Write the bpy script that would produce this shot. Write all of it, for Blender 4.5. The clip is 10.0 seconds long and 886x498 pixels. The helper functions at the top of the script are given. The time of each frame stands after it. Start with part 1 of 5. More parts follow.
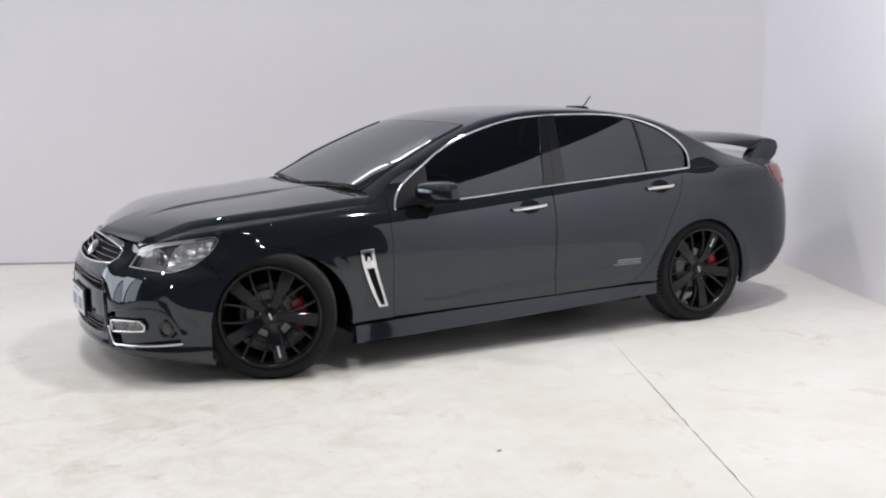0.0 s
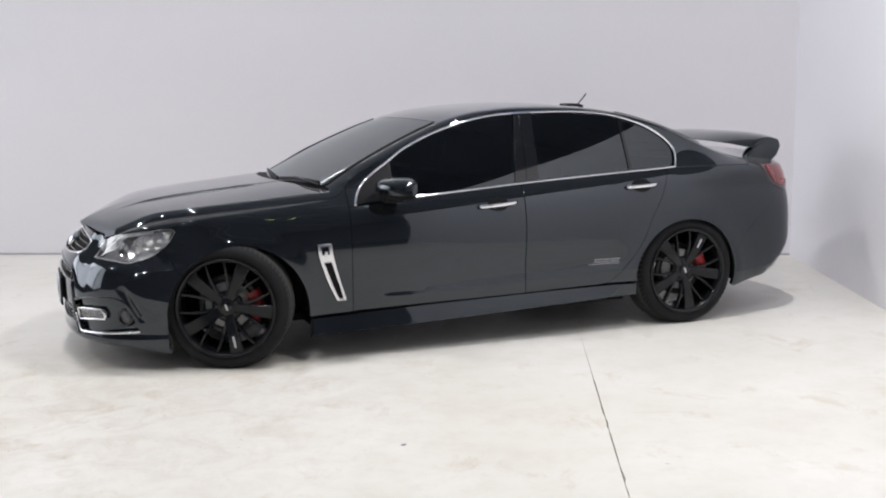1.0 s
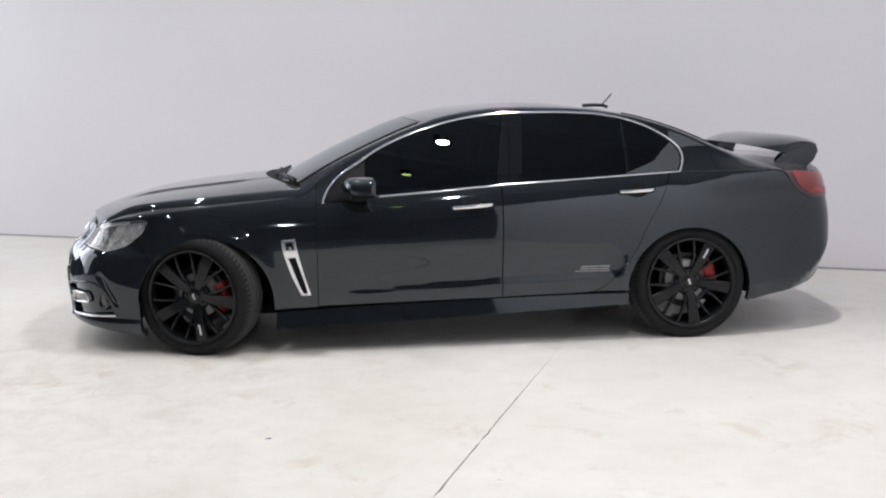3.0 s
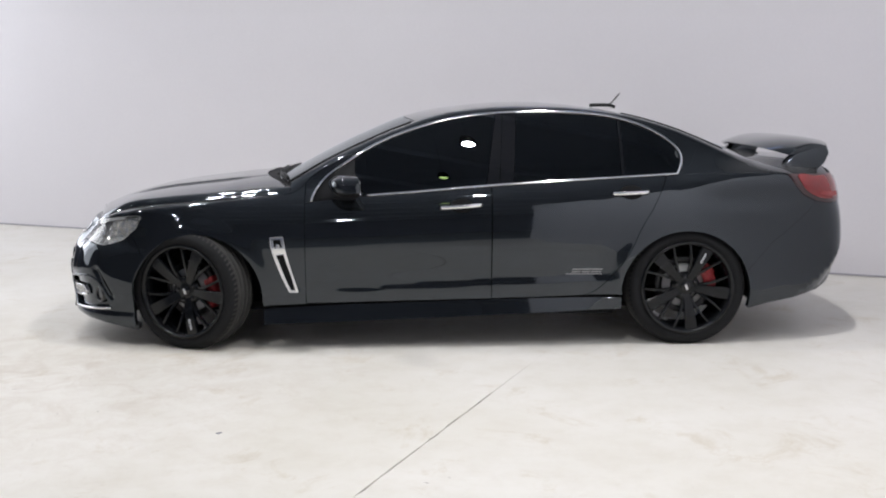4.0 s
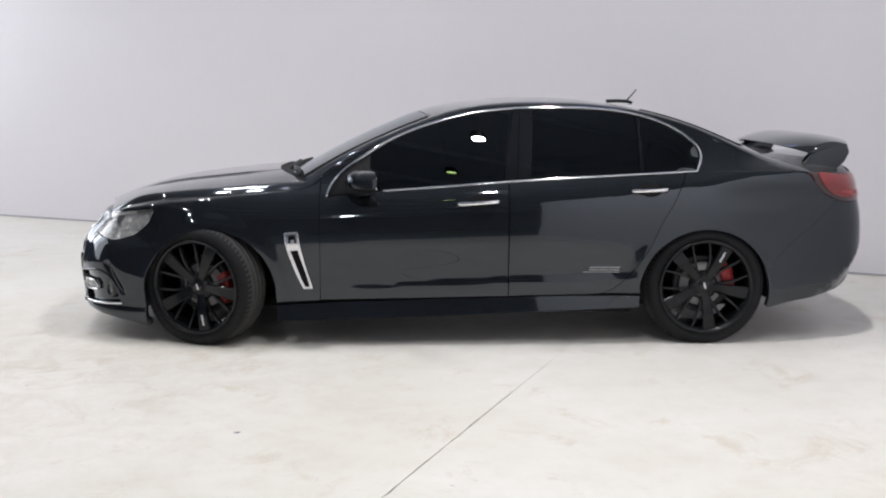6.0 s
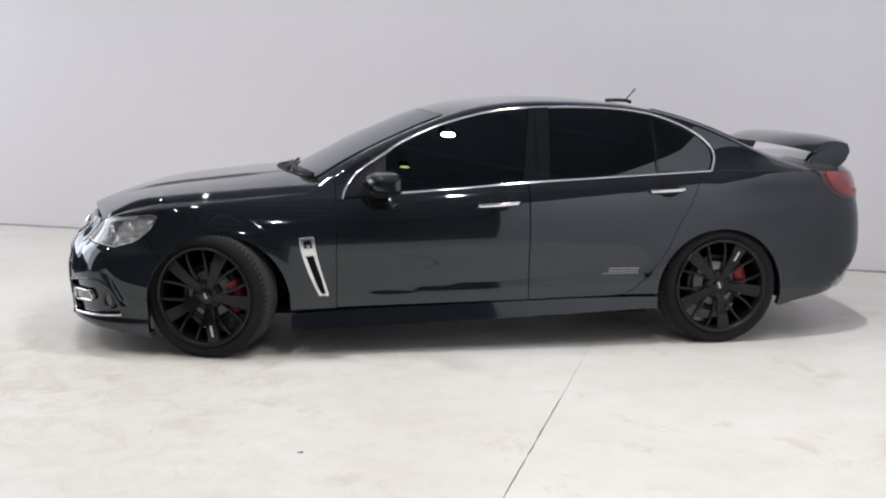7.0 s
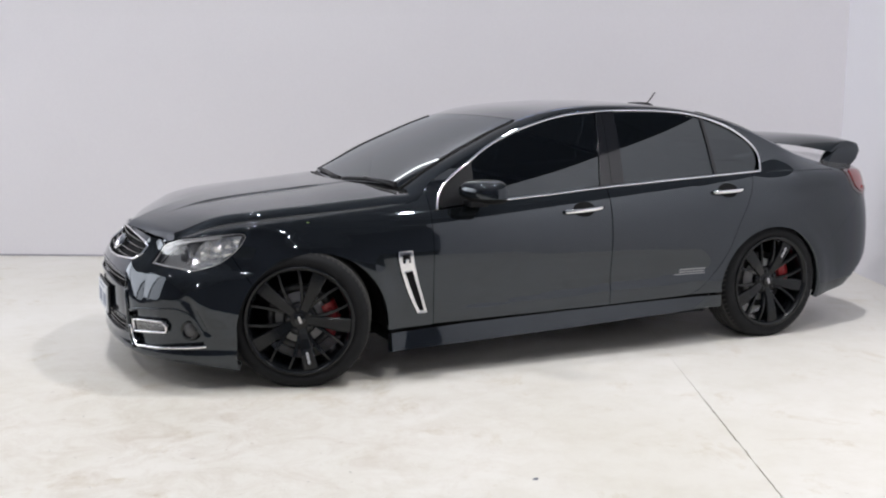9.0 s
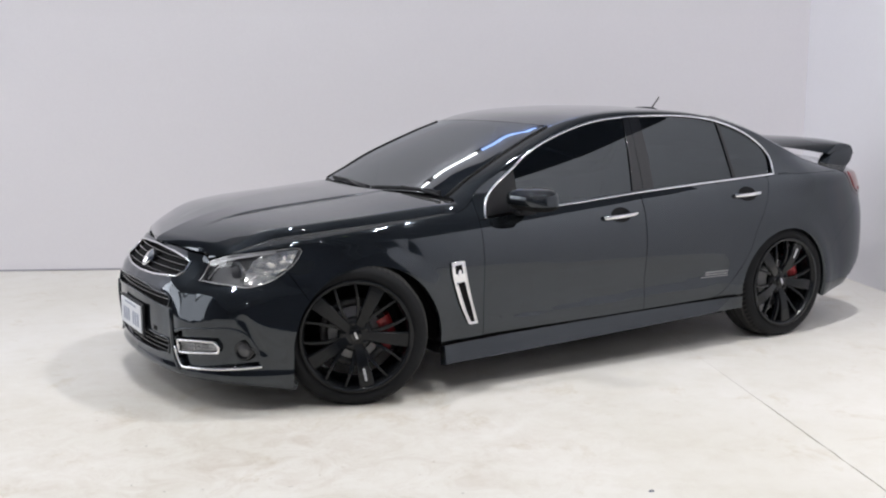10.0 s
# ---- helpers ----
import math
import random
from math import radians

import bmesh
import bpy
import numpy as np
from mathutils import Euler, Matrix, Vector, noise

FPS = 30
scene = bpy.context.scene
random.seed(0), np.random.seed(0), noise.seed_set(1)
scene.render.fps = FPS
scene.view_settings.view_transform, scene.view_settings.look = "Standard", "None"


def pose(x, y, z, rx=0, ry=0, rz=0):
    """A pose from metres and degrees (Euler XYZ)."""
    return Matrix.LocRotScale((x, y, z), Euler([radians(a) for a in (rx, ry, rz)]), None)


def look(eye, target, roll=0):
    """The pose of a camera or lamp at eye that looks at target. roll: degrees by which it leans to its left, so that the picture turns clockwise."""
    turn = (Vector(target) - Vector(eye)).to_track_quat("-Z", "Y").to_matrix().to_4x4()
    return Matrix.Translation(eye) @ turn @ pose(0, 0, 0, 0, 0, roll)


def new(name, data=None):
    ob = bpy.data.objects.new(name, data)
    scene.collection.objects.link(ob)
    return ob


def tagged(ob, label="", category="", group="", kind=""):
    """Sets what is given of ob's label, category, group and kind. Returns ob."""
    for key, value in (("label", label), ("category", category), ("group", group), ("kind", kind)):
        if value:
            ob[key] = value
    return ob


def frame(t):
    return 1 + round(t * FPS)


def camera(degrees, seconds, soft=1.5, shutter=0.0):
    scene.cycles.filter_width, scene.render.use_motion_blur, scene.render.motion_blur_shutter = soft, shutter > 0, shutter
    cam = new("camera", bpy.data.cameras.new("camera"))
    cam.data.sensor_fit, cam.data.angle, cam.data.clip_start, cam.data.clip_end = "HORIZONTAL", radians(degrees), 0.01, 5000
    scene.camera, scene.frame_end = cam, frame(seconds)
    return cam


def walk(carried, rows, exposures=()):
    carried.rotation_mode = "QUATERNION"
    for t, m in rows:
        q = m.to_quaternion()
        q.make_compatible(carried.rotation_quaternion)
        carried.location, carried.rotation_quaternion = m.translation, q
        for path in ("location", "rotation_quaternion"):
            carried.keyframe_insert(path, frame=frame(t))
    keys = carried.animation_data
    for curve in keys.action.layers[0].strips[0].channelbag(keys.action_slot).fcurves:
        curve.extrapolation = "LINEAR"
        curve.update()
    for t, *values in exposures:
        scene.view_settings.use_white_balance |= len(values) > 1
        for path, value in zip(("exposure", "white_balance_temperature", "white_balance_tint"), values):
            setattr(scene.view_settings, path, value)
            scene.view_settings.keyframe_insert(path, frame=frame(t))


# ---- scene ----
cam = camera(46.1, 10.0, soft=2.1)
PATH = [
    (0, (-3.194, -6.082, 1.498), (-2.268, -4.333, 1.202), -0.5),
    (0.5, (-2.805, -6.263, 1.496), (-1.978, -4.467, 1.198), -0.5),
    (1, (-2.402, -6.487, 1.481), (-1.682, -4.645, 1.185), -0.5),
    (1.5, (-2.002, -6.598, 1.465), (-1.386, -4.718, 1.169), -0.5),
    (2, (-1.61, -6.686, 1.461), (-1.11, -4.772, 1.169), -0.4),
    (2.5, (-1.209, -6.804, 1.473), (-0.832, -4.862, 1.179), -0.4),
    (4, (-0.162, -6.886, 1.477), (-0.101, -4.909, 1.18), -0.2),
    (4.5, (0.009, -6.842, 1.475), (0.039, -4.865, 1.171), -0.0),
    (5, (0.056, -6.853, 1.452), (0.081, -4.875, 1.154), 0.1),
    (5.5, (-0.034, -6.858, 1.48), (-0.013, -4.881, 1.175), 0.2),
    (7, (-1.1, -6.544, 1.491), (-0.783, -4.594, 1.176), 0.6),
    (7.5, (-1.578, -6.405, 1.502), (-1.143, -4.478, 1.19), 0.7),
    (8, (-2.02, -6.175, 1.475), (-1.447, -4.283, 1.17), 0.6),
    (8.5, (-2.469, -5.991, 1.451), (-1.765, -4.143, 1.154), 0.5),
    (9, (-2.895, -5.775, 1.457), (-2.087, -3.97, 1.16), 0.4),
    (9.5, (-3.265, -5.528, 1.49), (-2.367, -3.766, 1.189), 0.4),
    (10, (-3.633, -5.27, 1.488), (-2.613, -3.575, 1.192), 0.2),
]
walk(cam, [(t, look(eye, target, roll)) for t, eye, target, roll in PATH],
     [(0, .01), (1.5, .04), (2.5, .03), (4, -.05), (5.5, -.04), (7, -.02), (8.5, .01), (10, .02)])

# ---- light: a dark hall with high lamps over a white booth ----
world = bpy.data.worlds.new("world")
scene.world = world
world.use_nodes = True
world.node_tree.nodes["Background"].inputs[0].default_value = (.45, .55, .75, 1)
world.node_tree.nodes["Background"].inputs[1].default_value = .03

# the booth's axes: its back wall runs along BX, its side wall along BY towards the open front
CORNER = Vector((3.93, 1.07, 0))
BX = Vector((-math.cos(radians(24.9)), math.sin(radians(24.9)), 0))
BY = Vector((-math.sin(radians(24.9)), -math.cos(radians(24.9)), 0))
BACK_H, SIDE_H, BACK_LEN, SIDE_LEN = 3.85, 2.95, 13.0, 6.9


def booth(a, b, z=0.0):
    """A place in the booth: a metres along the back wall from its corner, b metres out from it."""
    return CORNER + BX * a + BY * b + Vector((0, 0, z))


WHITE, LIME = (1.0, .985, .985), (.75, 1.0, .35)
LAMPS = [(a, 3.6, 5.6, .22, e, WHITE) for a, e in ((1.45, 140), (5.4, 86))] \
    + [(1.45, 5.35, 3.55, .14, 40, WHITE)] + [(a, 6.5, 5.6, .20, e, WHITE) for a, e in ((4.4, 76), (8.0, 106), (11.4, 72))] \
    + [(a, 17.0, 5.6, .30, 110, WHITE) for a in (-1.5, 5.0)] \
    + [(.49, 8.2, 4.6, .14, .45, LIME)]
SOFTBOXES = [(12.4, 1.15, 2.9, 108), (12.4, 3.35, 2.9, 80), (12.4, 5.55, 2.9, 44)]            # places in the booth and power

# ---- the car's surfaces ----
def spline(xs, ys):
    """A smooth curve through points: monotone-limited cubic, held flat past its ends."""
    xs, ys = np.asarray(xs, float), np.asarray(ys, float)
    d = np.diff(ys) / np.diff(xs)
    m = np.concatenate(([d[0]], (d[1:] + d[:-1]) / 2, [d[-1]]))

    def f(x):
        x = np.clip(np.asarray(x, float), xs[0], xs[-1])
        i = np.clip(np.searchsorted(xs, x) - 1, 0, len(xs) - 2)
        h = xs[i + 1] - xs[i]
        t = (x - xs[i]) / h
        return ((1 + 2 * t) * (1 - t) ** 2 * ys[i] + t * (1 - t) ** 2 * h * m[i]
                + t * t * (3 - 2 * t) * ys[i + 1] + t * t * (t - 1) * h * m[i + 1])
    return f


def step(a, b, x):
    t = np.clip((np.asarray(x, float) - a) / (b - a), 0, 1)
    return t * t * (3 - 2 * t)


# plan of the body at its widest, half of it, from the nose's middle to the tail's middle
PLAN = np.array([(-2.295, 0), (-2.288, -.2), (-2.262, -.40), (-2.205, -.57), (-2.09, -.735), (-1.92, -.842), (-1.66, -.897),
                 (-1.3, -.924), (-.77, -.935), (0, -.937), (.7, -.937), (1.3, -.938), (1.65, -.934), (1.95, -.905),
                 (2.2, -.845), (2.385, -.745), (2.495, -.59), (2.545, -.35), (2.565, 0)])
_k = np.arange(len(PLAN))
_u = np.linspace(0, len(PLAN) - 1, 1201)
_px, _py = spline(_k, PLAN[:, 0])(_u), spline(_k, PLAN[:, 1])(_u)
_s = np.concatenate(([0], np.cumsum(np.hypot(np.diff(_px), np.diff(_py)))))
_tx, _ty = np.gradient(_px, _s), np.gradient(_py, _s)
for _ in range(12):
    _tx, _ty = (np.convolve(np.pad(a, 4, "edge"), np.ones(9) / 9, "valid") for a in (_tx, _ty))
S_END = _s[-1]


def s_at(x):
    return np.interp(x, _px, _s)


def s_aty(y, rear=False):
    """The way along the plan to the half width y, at the nose or at the tail."""
    h = len(_s) // 2
    return np.interp(-abs(y), _py[h:], _s[h:]) if rear else np.interp(abs(y), -_py[:h], _s[:h])


SIDE = spline([.10, .16, .24, .31, .355, .38, .45, .62, .72, .80, .88, .93, .97, 1.02, 1.1, 1.2, 1.3, 1.37, 1.45],
              [.05, .04, .022, .012, .0105, .0100, .009, .004, .006, .018, .042, .068, .100, .135, .172, .220, .268, .305, .35])
GLASS = lambda z: .170 + .41 * (z - 1.1) + .2 * (z - 1.1) ** 2
NOSE = spline([.10, .14, .18, .25, .40, .55, .60, .68, .745, .82, .90], [.10, .05, .02, .01, .0, .012, .035, .11, .16, .28, .46])
TAIL = spline([.15, .22, .30, .38, .52, .72, .84, .95, 1.02, 1.1], [.20, .10, .034, .010, .0, .010, .035, .065, .11, .20])
ARCH = ((-1.41, .29, .383), (1.447, .29, .386))
S_NOSE, S_FEND, S_QUART, S_TAIL = s_aty(.40), s_at(-1.62), s_at(1.75), s_aty(.6, True)


# the top edge of the side skin: bonnet shoulder, windscreen pillar, roof rail, rear pillar, boot shoulder
EDGE_Z = spline([-2.2, -2.1, -2.0, -1.9, -1.6, -1.3, -1.0, -.85, -.80, -.74, -.6, -.45, -.25, 0, .25, .6, .9, 1.15, 1.4, 1.6, 1.8, 1.95, 2.1, 2.3, 2.5],
                [.735, .768, .80, .825, .865, .888, .912, .930, .958, 1.020, 1.099, 1.170, 1.255, 1.344, 1.382, 1.389, 1.376, 1.336, 1.262, 1.182, 1.097, 1.047, 1.02, 1.005, 1.0])
HOOD_DROP = .024                                               # from the bonnet's rolled shoulder down to its shut line


def ledge(x):
    """Height of the wing's sloping ledge under the bonnet's shut line, fading out towards the screen."""
    return np.interp(x, [-2.12, -2.0, -1.85, -1.6, -1.3, -1.0, -.9], [0, .009, .016, .014, .009, .003, 0])


def skin(s, z, off=0.0, glass=False):
    """The body's skin at the way s along the plan and the height z, near side (y < 0); off: metres outwards."""
    s, z = np.asarray(s, float), np.asarray(z, float)
    x, y, tx, ty = (np.interp(s, _s, a) for a in (_px, _py, _tx, _ty))
    n = np.hypot(tx, ty)
    nx, ny = ty / n, -tx / n
    wn, wt = 1 - step(S_NOSE, S_FEND, s), step(S_QUART, S_TAIL, s)
    fall = np.interp(x, [-1.5, -1.2, -.75, .24, .9, 1.3, 1.7], [.05, .07, .06, .02, 0, -.035, -.06]) * step(.52, .72, z) * (1 - step(.93, 1.12, z))
    inset = (1 - wn - wt) * (GLASS(z) + .02 * np.clip(.3 - x, 0, 1.1) ** 2 + .05 * (np.clip(x, -.7, 1.3) - .3) * (z - 1.1) if glass else SIDE(z + fall)) + wn * NOSE(z) + wt * TAIL(z)
    for ax, az, r in ARCH:                                     # the arches' flared lips
        d = np.hypot(x - ax, z - az) - r
        inset = inset - .008 * (1 - step(0, .11, d)) - (.010 * (1 - step(.03, .20, d)) if ax > 0 else 0)
    # the bumper's corner leans back over the fog lamp, with a groove running down behind it
    wb = 1 - step(1.0, 1.5, s)
    z0 = np.interp(s, [.4, .62, .76, .90, 1.0, 1.14], [.47, .425, .462, .475, .42, .385])
    inset = inset + wb * step(.42, .56, s) * (.24 * np.clip(np.minimum(z, .60) - z0, 0, .2) * (1 - .8 * step(.60, .90, z)) - .014 * step(.28, .44, z) * (1 - step(.56, .66, z)))
    inset = inset - .018 * wb * (1 - step(.172, .222, z))
    g = np.clip((.47 - z) / .18, 0, 1)
    inset = inset + .012 * np.exp(-((s - .885 - .095 * g) / .022) ** 2) * step(.27, .31, z) * (1 - step(.45, .49, z))
    # the rear pillar draws in towards the tail
    inset = inset + .21 * np.clip(x - 1.25, 0, .8) ** 2 * step(.99, 1.11, z)
    if not glass:                                              # at the rear the shoulder stands up and the pillar leans in
        inset = inset + step(1.36, 1.70, x) * (1 - wt) * (.030 * step(1.16, 1.30, z) - .050 * step(.84, 1.0, z) * (1 - step(1.03, 1.18, z)))
    # the rear bumper's lower corner is cut back along a rising crease
    inset = inset + .34 * np.clip(.334 + .648 * (s - 5.152) - z, 0, .12) * step(5.02, 5.12, s) * (1 - step(5.6, 5.9, s))
    # the doors' lower crease, opening towards the rear
    wide = np.interp(x, [-.75, -.42, -.08, .144, .9], [.003, .014, .034, .037, .04])
    zl = np.interp(x, [-.741, -.42, -.08, .144, .9], [.332, .342, .352, .359, .385])
    inset = inset + .22 * wide * step(0, 1, (z - zl) / wide) * (1 - step(.44, .60, z)) * step(-.77, -.70, x) * (1 - step(.85, 1.1, x))
    # the shoulder's soft bulge over the rear wheel
    inset = inset - .012 * np.exp(-((x - 1.62) / .35) ** 2 - ((z - .80) / .10) ** 2)
    if not glass:                                              # the wing's ledge beside the bonnet
        h = ledge(x)
        inset = inset + 4.0 * np.clip(z - (EDGE_Z(x) - HOOD_DROP - h), 0, h)
    o = off - inset
    return np.stack([x + nx * o, y + ny * o, z], -1)


# heights along the middle
MID_Z = spline([-2.2, -2.165, -2.1, -2.0, -1.865, -1.68, -1.49, -1.31, -1.16, -1.0],
               [.71, .755, .790, .831, .868, .902, .926, .947, .966, .984])
TOP_Z = spline([-1.02, -.864, -.715, -.566, -.417, -.232, -.048, .173, .394, .615, .837, 1.059, 1.245, 1.394, 1.581, 1.77, 1.922, 2.1, 2.45],
               [.942, 1.024, 1.103, 1.176, 1.243, 1.318, 1.367, 1.396, 1.413, 1.415, 1.399, 1.368, 1.329, 1.288, 1.229, 1.161, 1.107, 1.08, 1.067])


def crown(x):
    """How squarely the top is arched across: softly at the bonnet and windscreen, more at the roof."""
    return 2.6 - .5 * step(-1.0, -.9, x) * (1 - step(-.1, .35, x))


def edge(x):
    """The point of the side skin's top edge at the plan's x."""
    return skin(s_at(x), EDGE_Z(x))


# ---- materials ----
def material(name):
    m = bpy.data.materials.new(name)
    m.use_nodes = True
    nt = m.node_tree
    return m, nt, nt.nodes["Principled BSDF"]


def node(nt, kind, **values):
    n = nt.nodes.new(kind)
    for key, value in values.items():
        n.inputs[key].default_value = value
    return n


def textured(name, low, high, scale=8.0, rough=(.4, .6), bump=.0, fine=60.0, metal=0.0, spec=.5, coat=0.0, coat_rough=.03, stretch=(1, 1, 1)):
    """A surface whose colour and gloss vary at two scales, with fine relief."""
    m, nt, p = material(name)
    co = node(nt, "ShaderNodeTexCoord")
    mp = node(nt, "ShaderNodeMapping", Scale=stretch)
    nt.links.new(co.outputs["Object"], mp.inputs["Vector"])
    a = node(nt, "ShaderNodeTexNoise", Scale=scale, Detail=6.0, Roughness=.6)
    b = node(nt, "ShaderNodeTexNoise", Scale=fine, Detail=4.0, Roughness=.65)
    for n in (a, b):
        nt.links.new(mp.outputs[0], n.inputs["Vector"])
    mix = nt.nodes.new("ShaderNodeMix")
    mix.inputs["Factor"].default_value = .4
    nt.links.new(a.outputs["Fac"], mix.inputs["A"])
    nt.links.new(b.outputs["Fac"], mix.inputs["B"])
    ramp = nt.nodes.new("ShaderNodeValToRGB")
    ramp.color_ramp.elements[0].position, ramp.color_ramp.elements[1].position = .3, .7
    ramp.color_ramp.elements[0].color, ramp.color_ramp.elements[1].color = (*low, 1), (*high, 1)
    nt.links.new(mix.outputs["Result"], ramp.inputs[0])
    nt.links.new(ramp.outputs[0], p.inputs["Base Color"])
    mr = node(nt, "ShaderNodeMapRange")
    mr.inputs["To Min"].default_value, mr.inputs["To Max"].default_value = rough
    nt.links.new(mix.outputs["Result"], mr.inputs["Value"])
    nt.links.new(mr.outputs[0], p.inputs["Roughness"])
    p.inputs["Metallic"].default_value = metal
    p.inputs["Specular IOR Level"].default_value = spec
    p.inputs["Coat Weight"].default_value = coat
    p.inputs["Coat Roughness"].default_value = coat_rough
    if bump:
        bp = node(nt, "ShaderNodeBump", Strength=bump, Distance=.002)
        nt.links.new(b.outputs["Fac"], bp.inputs["Height"])
        nt.links.new(bp.outputs[0], p.inputs["Normal"])
    return m


PAINT = textured("black_metallic_paint", (.0355, .0415, .0485), (.042, .0485, .0560), 900, (.03, .06), 0, 2500, .80, .22, .62, .010)
PAINT.node_tree.nodes["Principled BSDF"].inputs["Coat IOR"].default_value = 1.5
PAINT.node_tree.nodes["Principled BSDF"].inputs["Specular Tint"].default_value = (.56, .58, .62, 1)


def dust_and_lift(m, most):
    """A thin dusty film plus painted-in brightness on the surfaces that lie level, uneven at two scales."""
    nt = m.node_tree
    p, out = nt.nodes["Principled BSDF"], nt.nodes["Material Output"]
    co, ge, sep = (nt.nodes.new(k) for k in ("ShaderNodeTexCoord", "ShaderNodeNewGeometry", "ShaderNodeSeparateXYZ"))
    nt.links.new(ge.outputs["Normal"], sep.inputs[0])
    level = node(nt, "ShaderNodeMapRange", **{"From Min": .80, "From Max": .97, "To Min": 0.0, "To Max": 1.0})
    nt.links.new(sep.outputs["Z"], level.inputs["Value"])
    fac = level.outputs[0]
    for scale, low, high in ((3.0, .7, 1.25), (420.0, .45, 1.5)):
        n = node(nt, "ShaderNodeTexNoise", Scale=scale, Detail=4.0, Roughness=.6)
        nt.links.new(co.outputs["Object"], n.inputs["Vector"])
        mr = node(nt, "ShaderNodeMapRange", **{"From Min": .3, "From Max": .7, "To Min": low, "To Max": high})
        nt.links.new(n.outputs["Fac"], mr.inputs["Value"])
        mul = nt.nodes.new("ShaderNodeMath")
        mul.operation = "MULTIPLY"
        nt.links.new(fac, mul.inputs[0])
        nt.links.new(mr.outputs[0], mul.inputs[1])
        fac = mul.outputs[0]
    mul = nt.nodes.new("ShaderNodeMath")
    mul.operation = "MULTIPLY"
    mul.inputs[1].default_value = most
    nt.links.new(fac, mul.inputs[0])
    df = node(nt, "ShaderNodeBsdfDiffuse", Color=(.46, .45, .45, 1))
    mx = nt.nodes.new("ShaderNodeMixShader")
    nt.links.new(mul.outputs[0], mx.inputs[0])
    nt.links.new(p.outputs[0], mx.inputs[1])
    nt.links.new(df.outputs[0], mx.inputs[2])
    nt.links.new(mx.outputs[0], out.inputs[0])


dust_and_lift(PAINT, .10)
SATIN = textured("black_satin_plastic", (.008, .0085, .0105), (.013, .0135, .016), 30, (.42, .55), .15, 700, 0, .3)
GLOSSPLASTIC = textured("black_gloss_plastic", (.006, .0065, .008), (.010, .0105, .0125), 20, (.03, .06), 0, 200, 0, .5)
DARK = textured("black_underbody", (.003, .003, .0035), (.006, .006, .007), 10, (.7, .9), .2, 100, 0, .2)
RUBBER = textured("tyre_rubber", (.007, .0075, .0085), (.013, .0135, .015), 14, (.62, .8), .25, 260, 0, .2)
SEAL = textured("seal_rubber", (.006, .0062, .007), (.010, .0104, .0115), 30, (.55, .7), .1, 300, 0, .12)
TREAD = textured("dusty_tread", (.034, .034, .033), (.060, .059, .057), 25, (.75, .9), .3, 200, 0, .2)
RIM = textured("black_wheel_paint", (.0050, .0058, .0072), (.0075, .0084, .0102), 15, (.18, .27), 0, 120, 0, .20, .22, .07)
STEEL = textured("brake_steel", (.035, .035, .037), (.07, .07, .072), 20, (.34, .5), .1, 400, 1.0)
RED = textured("red_caliper_paint", (.24, .012, .016), (.34, .020, .024), 12, (.28, .4), 0, 100)
CHROME = textured("chrome", (.80, .80, .82), (.88, .88, .90), 10, (.05, .10), 0, 90, 1.0)
BRUSHED = textured("brushed_chrome", (.62, .62, .64), (.74, .74, .76), 20, (.22, .34), 0, 300, 1.0)
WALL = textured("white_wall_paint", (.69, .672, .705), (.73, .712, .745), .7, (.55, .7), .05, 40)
HALL = textured("dark_hall_cladding", (.40, .45, .58), (.47, .52, .65), .8, (.7, .9), .1, 20)
CEIL = textured("hall_ceiling", (.70, .76, .86), (.76, .82, .90), .6, (.7, .9), .1, 15)
# the side wall's white, set paler and bluer than WALL
SIDEWALL = textured("pale_side_wall", (.77, .765, .805), (.81, .805, .845), .7, (.5, .65), .05, 40)
FOOT_SHADE = textured("wall_foot_shade", (.32, .31, .35), (.43, .415, .46), 5, (.6, .8), .1, 60)
SCUFF = textured("floor_scuff", (.30, .28, .26), (.42, .40, .37), 60, (.6, .8), .1, 300)
HALLFLOOR = textured("dark_concrete", (.12, .13, .155), (.16, .172, .20), 1.2, (.6, .8), .15, 40)
WHITEPLATE = textured("plate_white", (.62, .64, .68), (.70, .72, .75), 12, (.35, .5), 0, 90)
PLATEINK = textured("plate_blue", (.26, .29, .38), (.31, .34, .43), 12, (.35, .5), 0, 90)


